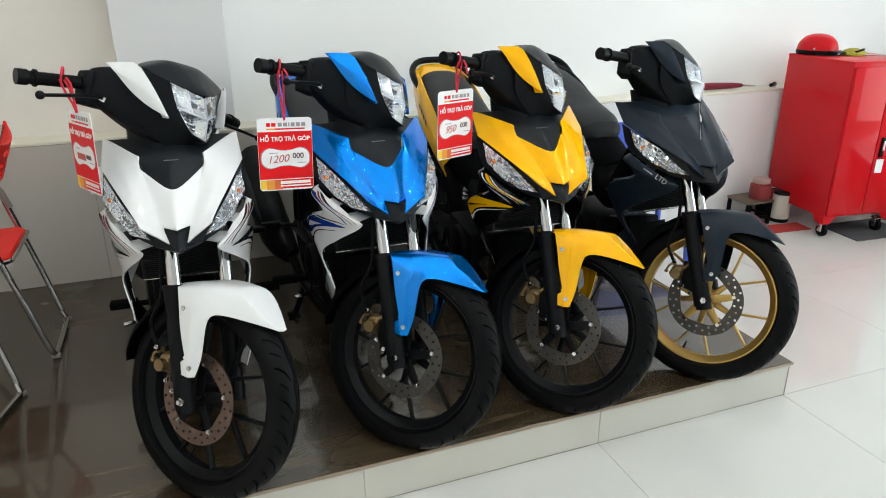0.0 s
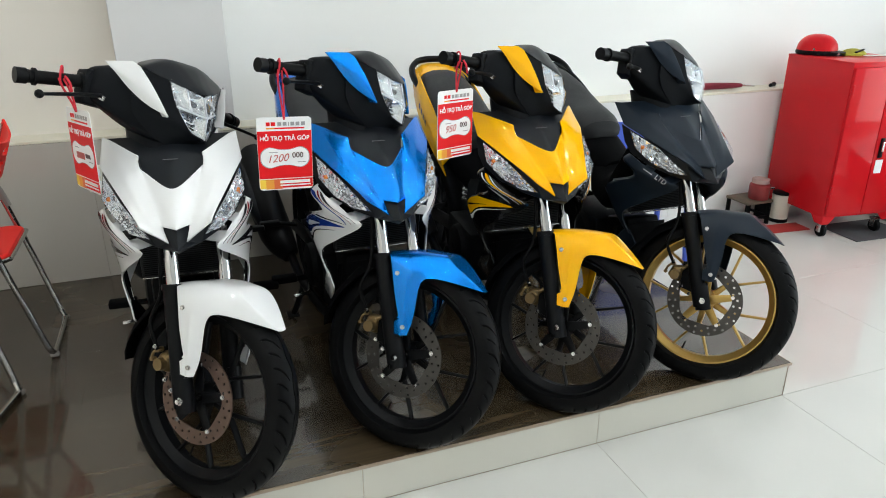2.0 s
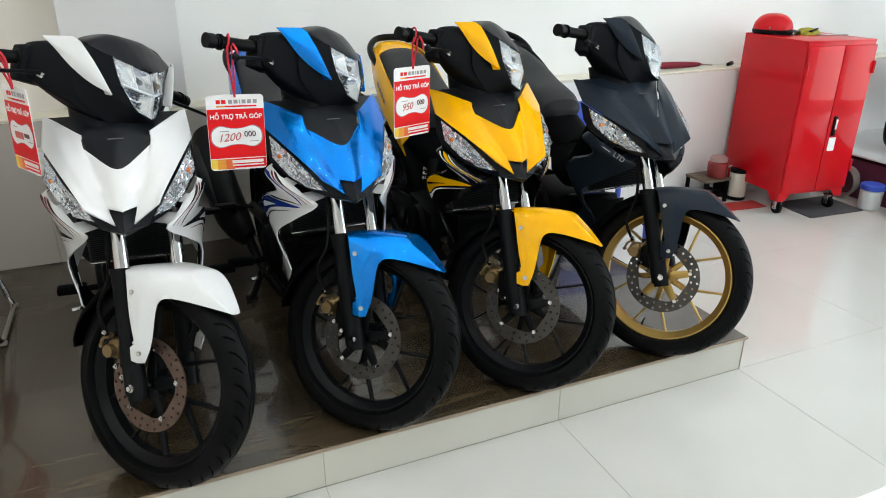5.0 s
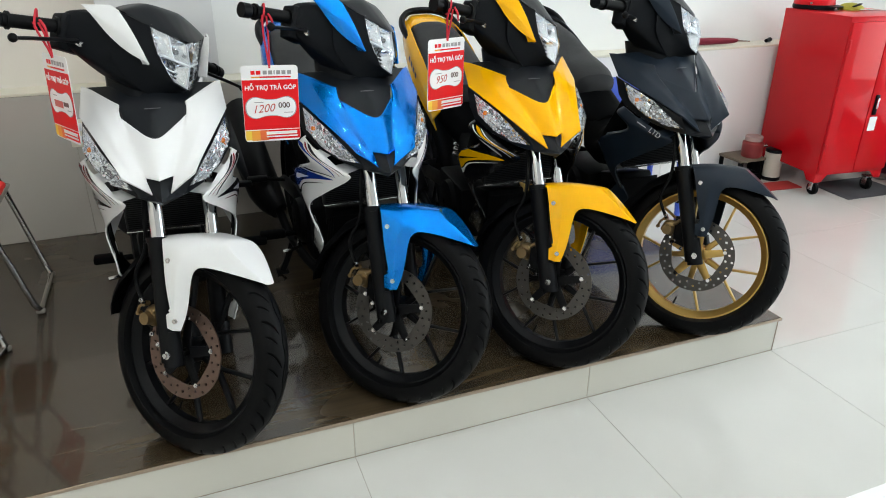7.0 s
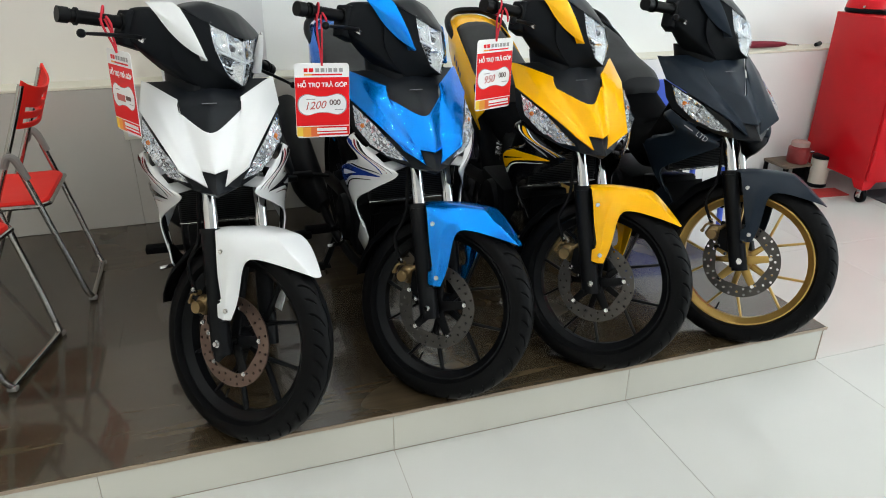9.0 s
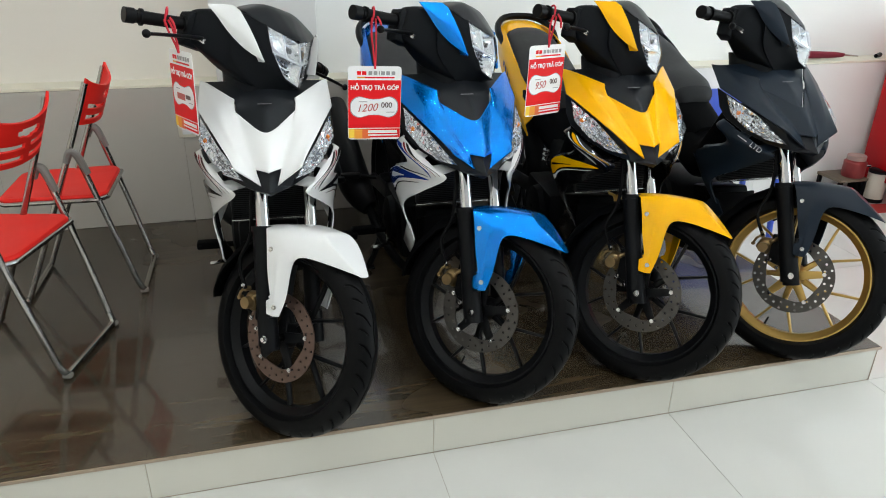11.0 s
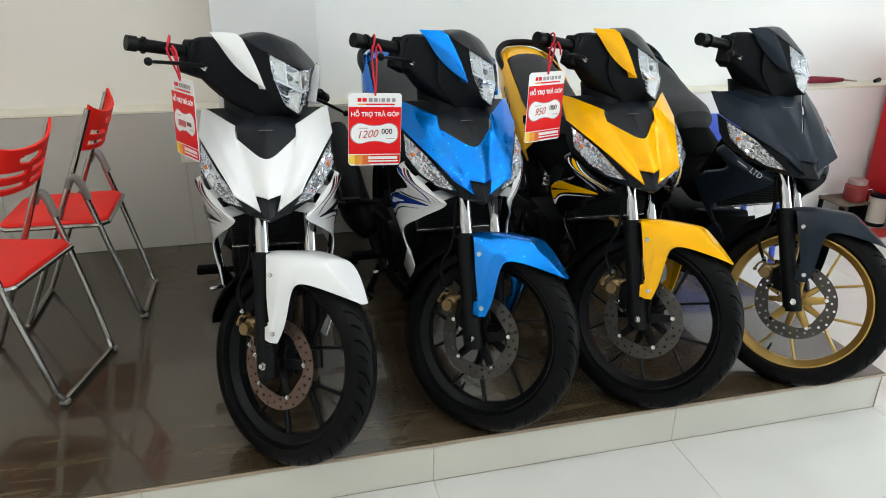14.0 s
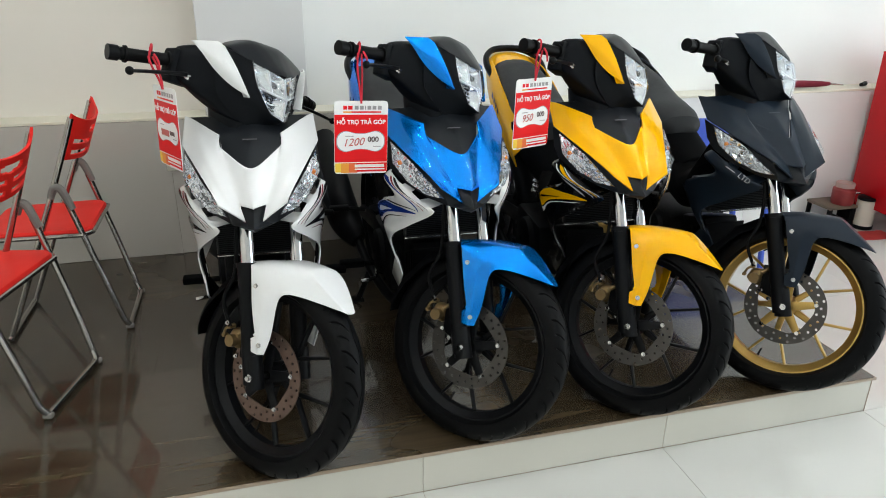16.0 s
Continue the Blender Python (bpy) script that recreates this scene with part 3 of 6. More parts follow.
SIDE = dict(A=(-0.185, 0.232, 0.770), B=(-0.094, 0.080, 0.681), I=(-0.145, 0.178, 0.612), L=(-0.177, 0.272, 0.545), Z=(-0.162, 0.238, 0.470), Z2=(-0.163, 0.268, 0.476),
            R2=(-0.180, 0.332, 0.545), F=(-0.199, 0.352, 0.634), R1=(-0.200, 0.465, 0.690), O=(-0.202, 0.243, 0.746), Q=(-0.178, 0.206, 0.698))


def bilinear(a, b, c, d, nu, nv):
    a, b, c, d = (Vector(p) for p in (a, b, c, d))
    return [[a * (1 - u) * (1 - v) + b * u * (1 - v) + c * u * v + d * (1 - u) * v for u in (i / nu for i in range(nu + 1))] for v in (j / nv for j in range(nv + 1))]


def side_curves(sgn):
    """Outer and inner edge of the side cowl, from the position lamp down to its tail."""
    p = {k: Vector((x * -sgn, y, z)) for k, (x, y, z) in SIDE.items()}
    out = smooth_path([p["A"], p["O"], p["Q"], p["F"], p["R2"], p["Z2"]], 6)
    inn = smooth_path([p["A"].lerp(p["B"], 0.40), p["A"].lerp(p["B"], 0.74), p["B"], p["I"], p["L"], p["Z"]], 6)
    return out, inn


def on_side(sgn, curves, u, w, lift=0.0):
    """A place on the side cowl: u from the outer to the inner edge, w along it (0 to 5)."""
    k = min(max(w, 0.0), 4.999) * 6
    i, f = int(k), k - int(k)
    a, b = (c[i].lerp(c[i + 1], f) for c in curves)
    bulge = 0.010 * math.sin(math.pi * min(1, max(0, u))) * min(1, max(0, 3.6 - w)) + lift
    return a.lerp(b, u) + Vector((sgn * 0.75, -0.62, 0.1)) * bulge


def side_cowl_mesh(sgn):
    c = side_curves(sgn)
    bm = bmesh.new()
    rows = [[bm.verts.new(on_side(sgn, c, j / 10, i / 6)) for j in range(11)] for i in range(31)]
    for a, b in zip(rows, rows[1:]):
        for k in range(10):
            bm.faces.new((a[k], a[k + 1], b[k + 1], b[k]))
    # inner return that gives the panel its depth behind the outer edge
    back = [bm.verts.new(c[0][i] + Vector((-sgn * 0.010, 0.030 if i < 17 else 0.004, -0.002))) for i in range(31)]
    for i in range(30):
        bm.faces.new((rows[i][0], rows[i + 1][0], back[i + 1], back[i]))
    bm.normal_update()
    bmesh.ops.reverse_faces(bm, faces=[f for f in bm.faces if f.normal.x * sgn - 0.6 * f.normal.y < 0])
    bm.normal_update()
    bmesh.ops.solidify(bm, geom=bm.faces[:], thickness=0.004)
    return bm


def band(name, sgn, line, material, parent, lift=0.0016):
    """A thin printed band on the side cowl; line: (u, w, width across u, width across w)."""
    c = side_curves(sgn)
    path = smooth_path([p[:3] for p in line], 7)
    dw = [float(np.interp(i / (len(path) - 1) * (len(line) - 1), range(len(line)), [p[3] for p in line])) for i in range(len(path))]
    bm = bmesh.new()
    rows = [[bm.verts.new(on_side(sgn, c, p[0] + k * p[2], p[1] + k * d, lift)) for k in (-0.5, -0.25, 0.0, 0.25, 0.5)] for p, d in zip(path, dw)]
    for r0, r1 in zip(rows, rows[1:]):
        for k in range(4):
            bm.faces.new((r0[k], r0[k + 1], r1[k + 1], r1[k]))
    part(name, bm, material, parent)


def side_decals(style, parent, sgn):
    def stripe(u0, w0, width, material, end=(0.76, 2.15)):
        um, wm = u0 + 0.34 * (end[0] - u0), w0 + 0.56 * (end[1] - w0)
        band("stripe", sgn, [(u0, w0, width, 0), ((u0 + um) / 2 - 0.02, (w0 + wm) / 2, width, 0), (um, wm, width * 0.8, 0), (*end, 0.012, 0)], material, parent)
    if style in ("white", "blue"):
        ink = M_DECALDARK if style == "white" else M_DECALBLUE
        stripe(0.36, 0.06, 0.15, M_DECALDARK, (0.88, 1.95))
        stripe(0.20, 0.30, 0.075, M_DECALRED, (0.80, 2.08))
        stripe(0.06, 0.60, 0.17, ink, (0.74, 2.22))
        band("graphic", sgn, [(0.01, 3.05, 0, 0.95), (0.20, 2.95, 0, 0.90), (0.38, 2.70, 0, 0.56), (0.58, 2.48, 0, 0.22), (0.78, 2.36, 0, 0.02)], ink, parent)
        band("graphic", sgn, [(0.10, 3.08, 0, 0.26), (0.22, 2.98, 0, 0.28), (0.38, 2.74, 0, 0.05)], M_WHITE, parent, 0.0026)
        band("stripe", sgn, [(0.01, 3.72, 0, 0.12), (0.20, 3.60, 0, 0.11), (0.45, 3.10, 0, 0.07), (0.74, 2.66, 0, 0.02)], M_DECALRED if style == "white" else M_DECALDARK, parent)
        if style == "blue":
            band("stripe", sgn, [(0.02, 2.46, 0, 0.09), (0.20, 2.40, 0, 0.09), (0.5, 2.24, 0, 0.05), (0.7, 2.22, 0, 0.01)], M_DECALDARK, parent)
    elif style == "yellow":
        stripe(0.44, 0.05, 0.07, M_PAPER, (0.93, 1.85))
        stripe(0.26, 0.20, 0.17, M_YELLOW, (0.88, 1.95))
        stripe(0.08, 0.45, 0.06, M_PAPER, (0.82, 2.05))
        band("graphic", sgn, [(0.12, 1.50, 0.07, 0.1), (0.28, 1.76, 0.20, 0.1), (0.48, 2.00, 0.16, 0.05), (0.66, 2.16, 0.02, 0)], M_DECALGREY, parent)
        band("graphic", sgn, [(0.01, 3.05, 0, 1.05), (0.18, 2.95, 0, 1.00), (0.38, 2.68, 0, 0.66), (0.60, 2.44, 0, 0.28), (0.80, 2.32, 0, 0.02)], M_YELLOW, parent)
        band("stripe", sgn, [(0.01, 3.68, 0, 0.16), (0.20, 3.55, 0, 0.14), (0.45, 3.06, 0, 0.09), (0.80, 2.52, 0, 0.02)], M_PAPER, parent, 0.0024)
        band("stripe", sgn, [(0.05, 3.16, 0, 0.10), (0.20, 3.02, 0, 0.10), (0.42, 2.70, 0, 0.03)], M_GLOSSBLACK, parent, 0.0026)


def make_motorcycle(style, label, paint, side_paint, tail_paint, rim_paint, m, steer):
    bike = thing("motorcycle", label, "motorcycle", m, "motorcycles on the platform")
    MS = Matrix.Translation(STEM) @ Matrix.Rotation(radians(steer), 4, AXIS) @ Matrix.Translation(-STEM)

    def st(bm):
        return moved(bm, MS)

    def hd(bm):
        return moved(bm, MS @ Matrix.Translation((0, 0.003, 0.005)))

    # -- front wheel, fork, brake
    wheel = make_wheel("front_wheel", 0.0, 0.060, 0.045, rim_paint, bike, st, "gold painted cast wheel" if style == "black" else "black cast wheel with split spokes")
    part("tyre", st(at_axle(tyre(0.092, 0.228, 21, 1300))), M_RUBBER, wheel, "black road tyre with curved grooves")
    disc = part("brake_disc", st(at_axle(drilled_disc(0.125, 0.086, 30, -0.052, 0.004))), M_DISC if style == "white" else M_DISCGREY, wheel, "drilled steel brake disc")
    for i in range(5):
        a = 2 * math.pi * i / 5 + 0.1
        part("disc_arm", st(at_axle(moved(spoke(a, 0.02, a, 0.098, 0.0150, 0.0105, 0.005, 0.0035), Matrix.Translation((-0.048, 0, 0))))), rim_paint, wheel)
    for i in range(5):
        a = 2 * math.pi * i / 5 + 0.1
        part("disc_bolt", st(at_axle(bolt((-0.052, 0.094 * math.sin(a), 0.094 * math.cos(a)), (-1, 0, 0), 0.0042, 0.006))), M_CHROME, wheel)
    part("valve", st(at_axle(cyl((0.006, 0.03, -0.203), (0.010, 0.026, -0.172), 0.004, 10, 0.003))), M_DARKMETAL, wheel)
    for sg in (-1, 1):
        leg = part("fork_leg", st(join(cyl((sg * 0.092, 0.000, 0.270), (sg * 0.095, 0.125, 0.565), 0.0235, 24, 0.026, 0.003), cyl((sg * 0.090, -0.012, 0.262), (sg * 0.090, 0.022, 0.345), 0.026, 20, 0.022, 0.004),
                                       cyl((sg * 0.095, 0.121, 0.556), (sg * 0.095, 0.126, 0.569), 0.029, 24))), M_DARKMETAL, bike, "satin black lower fork leg")
        part("chrome_tube", st(cyl((sg * 0.095, 0.112, 0.545), (sg * 0.095, 0.230, 0.80), 0.0185, 24)), M_CHROME, leg, "polished chrome fork tube")
        part("axle_bolt", st(bolt((sg * 0.110, -0.002, 0.292), (sg, 0, 0), 0.0070, 0.012)), M_CHROME, leg)
    part("axle", st(cyl((-0.1, 0, AXLE_Z), (0.1, 0, AXLE_Z), 0.011, 16)), M_STEEL, bike)
    cal = part("brake_caliper", st(join(hull([(-0.062, 0.092, 0.322), (-0.062, 0.144, 0.338), (-0.062, 0.132, 0.380), (-0.062, 0.088, 0.390), (-0.088, 0.098, 0.328), (-0.088, 0.136, 0.342), (-0.088, 0.126, 0.374), (-0.088, 0.094, 0.380)], 0.008, False, 3),
                                        cyl((-0.084, 0.112, 0.348), (-0.102, 0.112, 0.348), 0.0185, 20, 0.0165, 0.003), cyl((-0.080, 0.128, 0.384), (-0.098, 0.128, 0.384), 0.0075, 10), cyl((-0.080, 0.146, 0.350), (-0.094, 0.146, 0.350), 0.0060, 10),
                                        cyl((-0.075, 0.080, 0.392), (-0.092, 0.096, 0.372), 0.0065, 10), tube([(-0.092, 0.128, 0.384), (-0.096, 0.140, 0.372), (-0.092, 0.146, 0.352)], 0.004, 8))), M_BRONZE, bike, "gold anodised brake caliper")
    part("bracket", st(join(hull([(-0.066, 0.02, 0.30), (-0.066, 0.085, 0.31), (-0.066, 0.10, 0.40), (-0.066, 0.045, 0.41), (-0.078, 0.02, 0.30), (-0.078, 0.085, 0.31), (-0.078, 0.10, 0.40), (-0.078, 0.045, 0.41)], 0.003))), M_DARKMETAL, cal)
    for p in ((-0.095, 0.078, 0.318), (-0.095, 0.074, 0.405), (-0.104, 0.128, 0.395), (-0.096, 0.048, 0.300)):
        part("caliper_bolt", st(bolt(p, (-1, 0, 0), 0.0040, 0.008)), M_CHROME, cal)
    part("brake_hose", st(tube([(-0.098, 0.125, 0.385), (-0.105, 0.165, 0.45), (-0.100, 0.155, 0.53), (-0.112, 0.170, 0.62), (-0.10, 0.215, 0.74), (-0.085, 0.27, 0.86)], 0.0055, 8)), M_RUBBER, bike, "black rubber brake hose")

    # -- front mudguard
    def polar(x, phi, r):
        return (-x, -r * math.sin(radians(phi)), AXLE_Z + r * math.cos(radians(phi)))

    # one moulding: a flat shovel ahead of a fold, a round saddle behind it, and a leg down each fork tube
    gp = dict(a0=polar(0, -31, 0.314), a1=polar(0, -12, 0.321), a2=polar(0, 9, 0.333), a3=polar(0, 22, 0.317), a4=polar(0, 36.0, 0.311),
              b0=polar(0.056, -27, 0.316), b1=polar(0.078, -11, 0.322), b2=polar(0.066, 9, 0.331), b3=polar(0.048, 22, 0.315), b4=polar(0.017, 35.2, 0.310),
              e2=(-0.094, -0.040, 0.547), e3=polar(0.067, 22, 0.281), V=(-0.110, 0.022, 0.582), U=(-0.115, 0.090, 0.575),
              J1=(-0.1215, 0.062, 0.522), J2=(-0.1215, 0.044, 0.472), J3=(-0.117, 0.012, 0.408), J5=(-0.1155, 0.026, 0.394), J4=(-0.111, 0.018, 0.360),
              G1=(-0.120, 0.020, 0.536), G2=(-0.119, 0.013, 0.472), G3=(-0.114, 0.000, 0.410), G4=(-0.110, -0.002, 0.360),
              H1=(-0.102, -0.014, 0.530), H2=(-0.098, -0.018, 0.472), H3=(-0.093, -0.022, 0.412), H4=(-0.099, -0.017, 0.364))
    gf = [f.split() for f in ("a0 a1 b1 b0", "a1 a2 b2 b1", "a2 a3 b3 b2", "a3 a4 b4 b3", "b3 b4 e3", "b2 b3 e3 e2", "b0 b1 U", "b1 b2 V U", "b2 e2 H1 V", "U V G1 J1", "V H1 G1", "J1 G1 G2 J2", "G1 H1 H2 G2",
                              "J2 G2 G3 J3", "G2 H2 H3 G3", "J3 G3 G4 J4 J5", "G3 H3 H4 G4")]
    gc = {("a2", "b2"): 0.85, ("b2", "b3"): 0.75, ("b3", "b4"): 0.75, ("G1", "G2"): 0.6, ("G2", "G3"): 0.6, ("G3", "G4"): 0.6}
    guard = part("front_mudguard", st(soft_shell(gp, gf, 0.003, ("U", "J3", "J5", "J4", "H4"), gc, True)), paint, bike, "glossy painted front mudguard" if style != "black" else "matte dark grey front mudguard", angle=40)
    for sg in (-1, 1):
        for p in ((-0.1185, 0.052, 0.532), (-0.110, -0.002, 0.386)):
            part("bolt", st(bolt((p[0] * -sg, p[1], p[2]), (sg, -0.35, 0), 0.0046, 0.006)), M_STEEL, guard)
    rows = [arch(radians(a), r, w, d) for a, r, w, d in ((-92, 0.307, 0.040, 0.008), (-86, 0.309, 0.056, 0.018), (-78, 0.311, 0.062, 0.026), (-70, 0.312, 0.064, 0.030), (-50, 0.312, 0.064, 0.034), (-28, 0.313, 0.062, 0.034))]
    part("mudguard_liner", st(sheet(rows, 0.003)), M_SHADEDPLASTIC, guard, "black plastic rear mudguard section")

    # -- handlebar head with headlight
    wing = dict(a=(-0.2057, 0.403, 1.079), b=(-0.163, 0.355, 1.097), B=(-0.152, 0.336, 1.090), c=(-0.128, 0.299, 1.047), d=(-0.099, 0.259, 0.982), e=(-0.130, 0.305, 0.9935), f=(-0.165, 0.352, 1.027), g=(-0.185, 0.376, 1.057), m=(-0.152, 0.318, 1.040), P=(-0.146, 0.354, 1.086), Q=(-0.121, 0.327, 1.045), R=(-0.092, 0.287, 0.978))
    head_pts = [(-0.205, 0.455, 1.052), (-0.212, 0.425, 0.976), (-0.214, 0.470, 0.992), (-0.198, 0.412, 1.064), (-0.150, 0.366, 1.076), (-0.070, 0.345, 1.080), (-0.126, 0.340, 1.034), (-0.096, 0.300, 0.965), (-0.050, 0.300, 0.935),
                (-0.085, 0.305, 0.908), (0, 0.300, 0.895), (-0.08, 0.45, 1.085), (-0.12, 0.47, 1.03), (-0.09, 0.42, 0.915)]
    head = part("handlebar_cover", hd(soft_hull(head_pts, 0.42, True, 3, 1.035)), M_PLASTIC, bike, "black plastic handlebar cover")
    cheek = dict(a=(-0.152, 0.350, 1.087), b=(-0.142, 0.352, 1.088), c=(-0.088, 0.298, 1.075), d=(-0.071, 0.272, 1.012), e=(-0.035, 0.235, 0.950), f=(0, 0.214, 0.936), g=(0, 0.262, 0.902), h=(-0.070, 0.292, 0.905), k=(-0.093, 0.286, 0.974), m=(-0.121, 0.328, 1.043), n=(-0.150, 0.335, 0.955), o=(-0.205, 0.418, 0.958), p=(-0.160, 0.342, 1.018))
    part("headlight_surround", hd(soft_shell(cheek, ["abcdkm", "dek", "efghk", "knp", "khn"], 0.004, "abcdefghm", None, True, 3, 0.15)), M_PLASTIC, head, "black surround of the headlight")
    part("neck", hd(moved(loft([[(x, z + 0.0, 0.0) for x, y, z in oval(0, 0, 0, 0.088, 0.085, 20, 3.0)], [(x, z + 0.035, 0.085) for x, y, z in oval(0, 0, 0, 0.095, 0.085, 20, 3.0)]]), Matrix.Translation((0, 0.345, 0.845)))), M_PLASTIC, head)
    for sg in (-1, 1):
        part("cover_wing", hd(soft_shell(wing if sg < 0 else mirrored(wing), ["abm", "bBm", "Bcm", "cdm", "dem", "efm", "fgm", "gam", "BPQc", "cQRd"], 0.004, "abdPR", {("B", "c"): 0.6, ("c", "d"): 0.6})), paint, head, "painted wing panel beside the headlight")
        sw = part("switch_housing", hd(join(hull([(sg * -0.0 + sg * x, y, z) for x, y, z in ((0.150, 0.425, 1.045), (0.222, 0.430, 1.050), (0.225, 0.475, 1.040), (0.150, 0.48, 1.05), (0.150, 0.425, 0.955), (0.226, 0.425, 0.962), (0.228, 0.465, 0.955), (0.150, 0.47, 0.95), (0.232, 0.435, 1.01), (0.232, 0.46, 1.01))], 0.016, False, 5))), M_PLASTIC, head)
        ribs = [(sg * (0.222 + 0.122 * i / 40), 0.445 + 0.032 * i / 40, 1.013 - 0.018 * i / 40) for i in range(41)]
        part("grip", hd(tube(ribs, [0.0160 if i % 2 else 0.0167 for i in range(41)], 16, n=0)), M_RUBBER, head, "ribbed black rubber grip")
        part("grip_collar", hd(cyl(ribs[35], ribs[37], 0.0215, 18, 0.0215, 0.001)), M_RUBBER, head)
        part("grip_collar", hd(cyl(ribs[1], ribs[3], 0.0225, 18, 0.0225, 0.001)), M_RUBBER, head)
        part("bar_end", hd(join(cyl(ribs[-1], (sg * 0.350, 0.4785, 0.9942), 0.014, 16), cyl((sg * 0.349, 0.4783, 0.9943), (sg * 0.372, 0.484, 0.991), 0.0195, 18, 0.0195, 0.003))), M_DARKMETAL, head)
        lever = part("lever", hd(join(tube([(sg * 0.185, 0.408, 0.990), (sg * 0.240, 0.398, 0.985), (sg * 0.310, 0.385, 0.976), (sg * 0.368, 0.377, 0.967)], [0.010, 0.0075, 0.0068, 0.006], 10, flat=0.7))), M_DARKMETAL, head, "black metal hand lever")
        bl = bmesh.new()
        bmesh.ops.create_uvsphere(bl, u_segments=14, v_segments=10, radius=0.0105)
        part("lever_ball", hd(moved(bl, Matrix.Translation((sg * 0.374, 0.376, 0.966)))), M_DARKMETAL, lever)
        part("lever_pivot", hd(bolt((sg * 0.192, 0.405, 0.983), (0, -0.5, 1), 0.008, 0.012)), M_STEEL, lever)
    part("visor", hd(soft_hull([(-0.142, 0.340, 1.090), (-0.062, 0.352, 1.127), (-0.030, 0.350, 1.131), (0, 0.248, 1.054), (-0.040, 0.268, 1.062), (-0.083, 0.298, 1.072), (-0.11, 0.42, 1.092), (-0.05, 0.425, 1.116)], 0.40, True, 3, 1.03)), M_SATIN, head, "black screen above the headlight")
    lens_pts = dict(a=(-0.086, 0.296, 1.074), b=(0, 0.246, 1.052), c=(0, 0.214, 0.940), d=(-0.034, 0.234, 0.952), e=(-0.072, 0.264, 1.012), m=(0, 0.219, 1.0), n=(-0.042, 0.240, 1.006), h=(-0.044, 0.268, 1.063))
    back_pts = {k: (x * 0.93, y + 0.036, z) for k, (x, y, z) in lens_pts.items()}
    faces = ["ahn", "hbmn", "mcdn", "den", "ean"]
    lamp = part("headlight", hd(shell(back_pts, faces, 0.004, 0.0, True)), M_LAMPBACK, head, "clear multi-reflector headlight")
    rng = random.Random(7)
    for sg in (-1, 1):
        p = {k: Vector((x * -sg * 0.96, y + 0.008, z)) for k, (x, y, z) in lens_pts.items()}
        h2 = p["a"].lerp(p["b"], 0.5)
        e2 = p["e"].lerp(p["m"], 0.5)
        for q, deep in (((p["e"], e2, h2, p["a"]), 0.016), ((e2, p["m"], p["b"], h2), 0.022), ((p["d"], p["c"], p["m"], p["e"]), 0.024)):
            grid = bilinear(*q, 12, 10)
            rows = [[v + Vector((0, deep * (1 - abs(2 * k / 12 - 1) ** 2.6) * (1 - abs(2 * r / 10 - 1) ** 2.6), 0)) for k, v in enumerate(row)] for r, row in enumerate(grid)]
            part("reflector", hd(sheet(rows, 0.0015)), M_REFLECT, lamp, angle=50)
        part("rib", hd(join(tube([p["e"], p["m"]], 0.0030, 8, 0), tube([h2, e2], 0.0022, 8, 0), tube([p["b"], p["m"], p["c"]], 0.0024, 8, 0))), M_LAMPWHITE, lamp)
        edge = []
        for u in range(15):
            c = (p["a"].lerp(p["e"], u / 8) if u < 8 else p["e"].lerp(p["d"], (u - 8) / 7)) + Vector((sg * -0.003, -0.002, 0))
            edge.append(hull([c + Vector((rng.uniform(-1, 1) * 0.0042, rng.uniform(-1, 0.4) * 0.004, rng.uniform(-1, 1) * 0.0046)) for k in range(7)], 0.0))
        part("edge_facets", hd(join(*edge)), M_CHROME, lamp, smooth=False)
        blocks = []
        for r in range(4):
            for k in range(3):
                c = p["d"].lerp(p["e"], 0.25 + 0.17 * r).lerp(p["c"].lerp(p["m"], 0.25 + 0.17 * r), 0.20 + 0.14 * k) + Vector((0, 0.010, 0))
                blocks.append(box((0.0052, 0.006, 0.0052), c, 0.0008, 1))
        part("lamp_grid", hd(join(*blocks)), M_DARKMETAL, lamp)
        part("bulb", hd(cyl((sg * 0.030, 0.274, 1.030), (sg * 0.030, 0.250, 1.026), 0.009, 14, 0.007, 0.002)), M_LAMPBACK, lamp)
    part("lens", hd(shell(lens_pts, faces, 0.002, 0.0, True)), M_CLEAR, lamp, "clear plastic headlight lens")

    # -- front bodywork
    sharp = 1.5 if style == "black" else 1.0
    cowl = part("front_cowl", soft_shell(COWL, [("T", "O1", "O2", "M2", "M1"), ("M2", "O2", "P", "N"), ("M1", "M2", "N", "S2", "S1"), ("S2", "N", "C", "V")], 0.005, ("T", "O1", "O2", "P", "N", "C", "S2"), {("M1", "M2"): 0.22 * sharp, ("M2", "N"): 0.10 * sharp, ("N", "S2"): 0.30 * sharp, ("C", "V"): 0.30 * sharp}, True, 4), paint, bike, "V-shaped painted front cowl", angle=50)
    shield = dict(T=(-0.172, 0.378, 0.926), S1=(-0.080, 0.243, 0.897), S2=(-0.076, 0.224, 0.866), V=(0, 0.113, 0.822), U=(-0.078, 0.310, 0.940), W=(0, 0.285, 0.938), G=(0, 0.200, 0.890))
    ctr = part("centre_shield", soft_shell(shield, [("T", "S1", "U"), ("S1", "S2", "V", "G", "W", "U")], 0.004, ("T", "S1", "S2", "W", "U"), {("V", "G"): 0.5, ("G", "W"): 0.3}, True), M_SATIN if style != "black" else M_MATTE, cowl, "black textured centre shield")
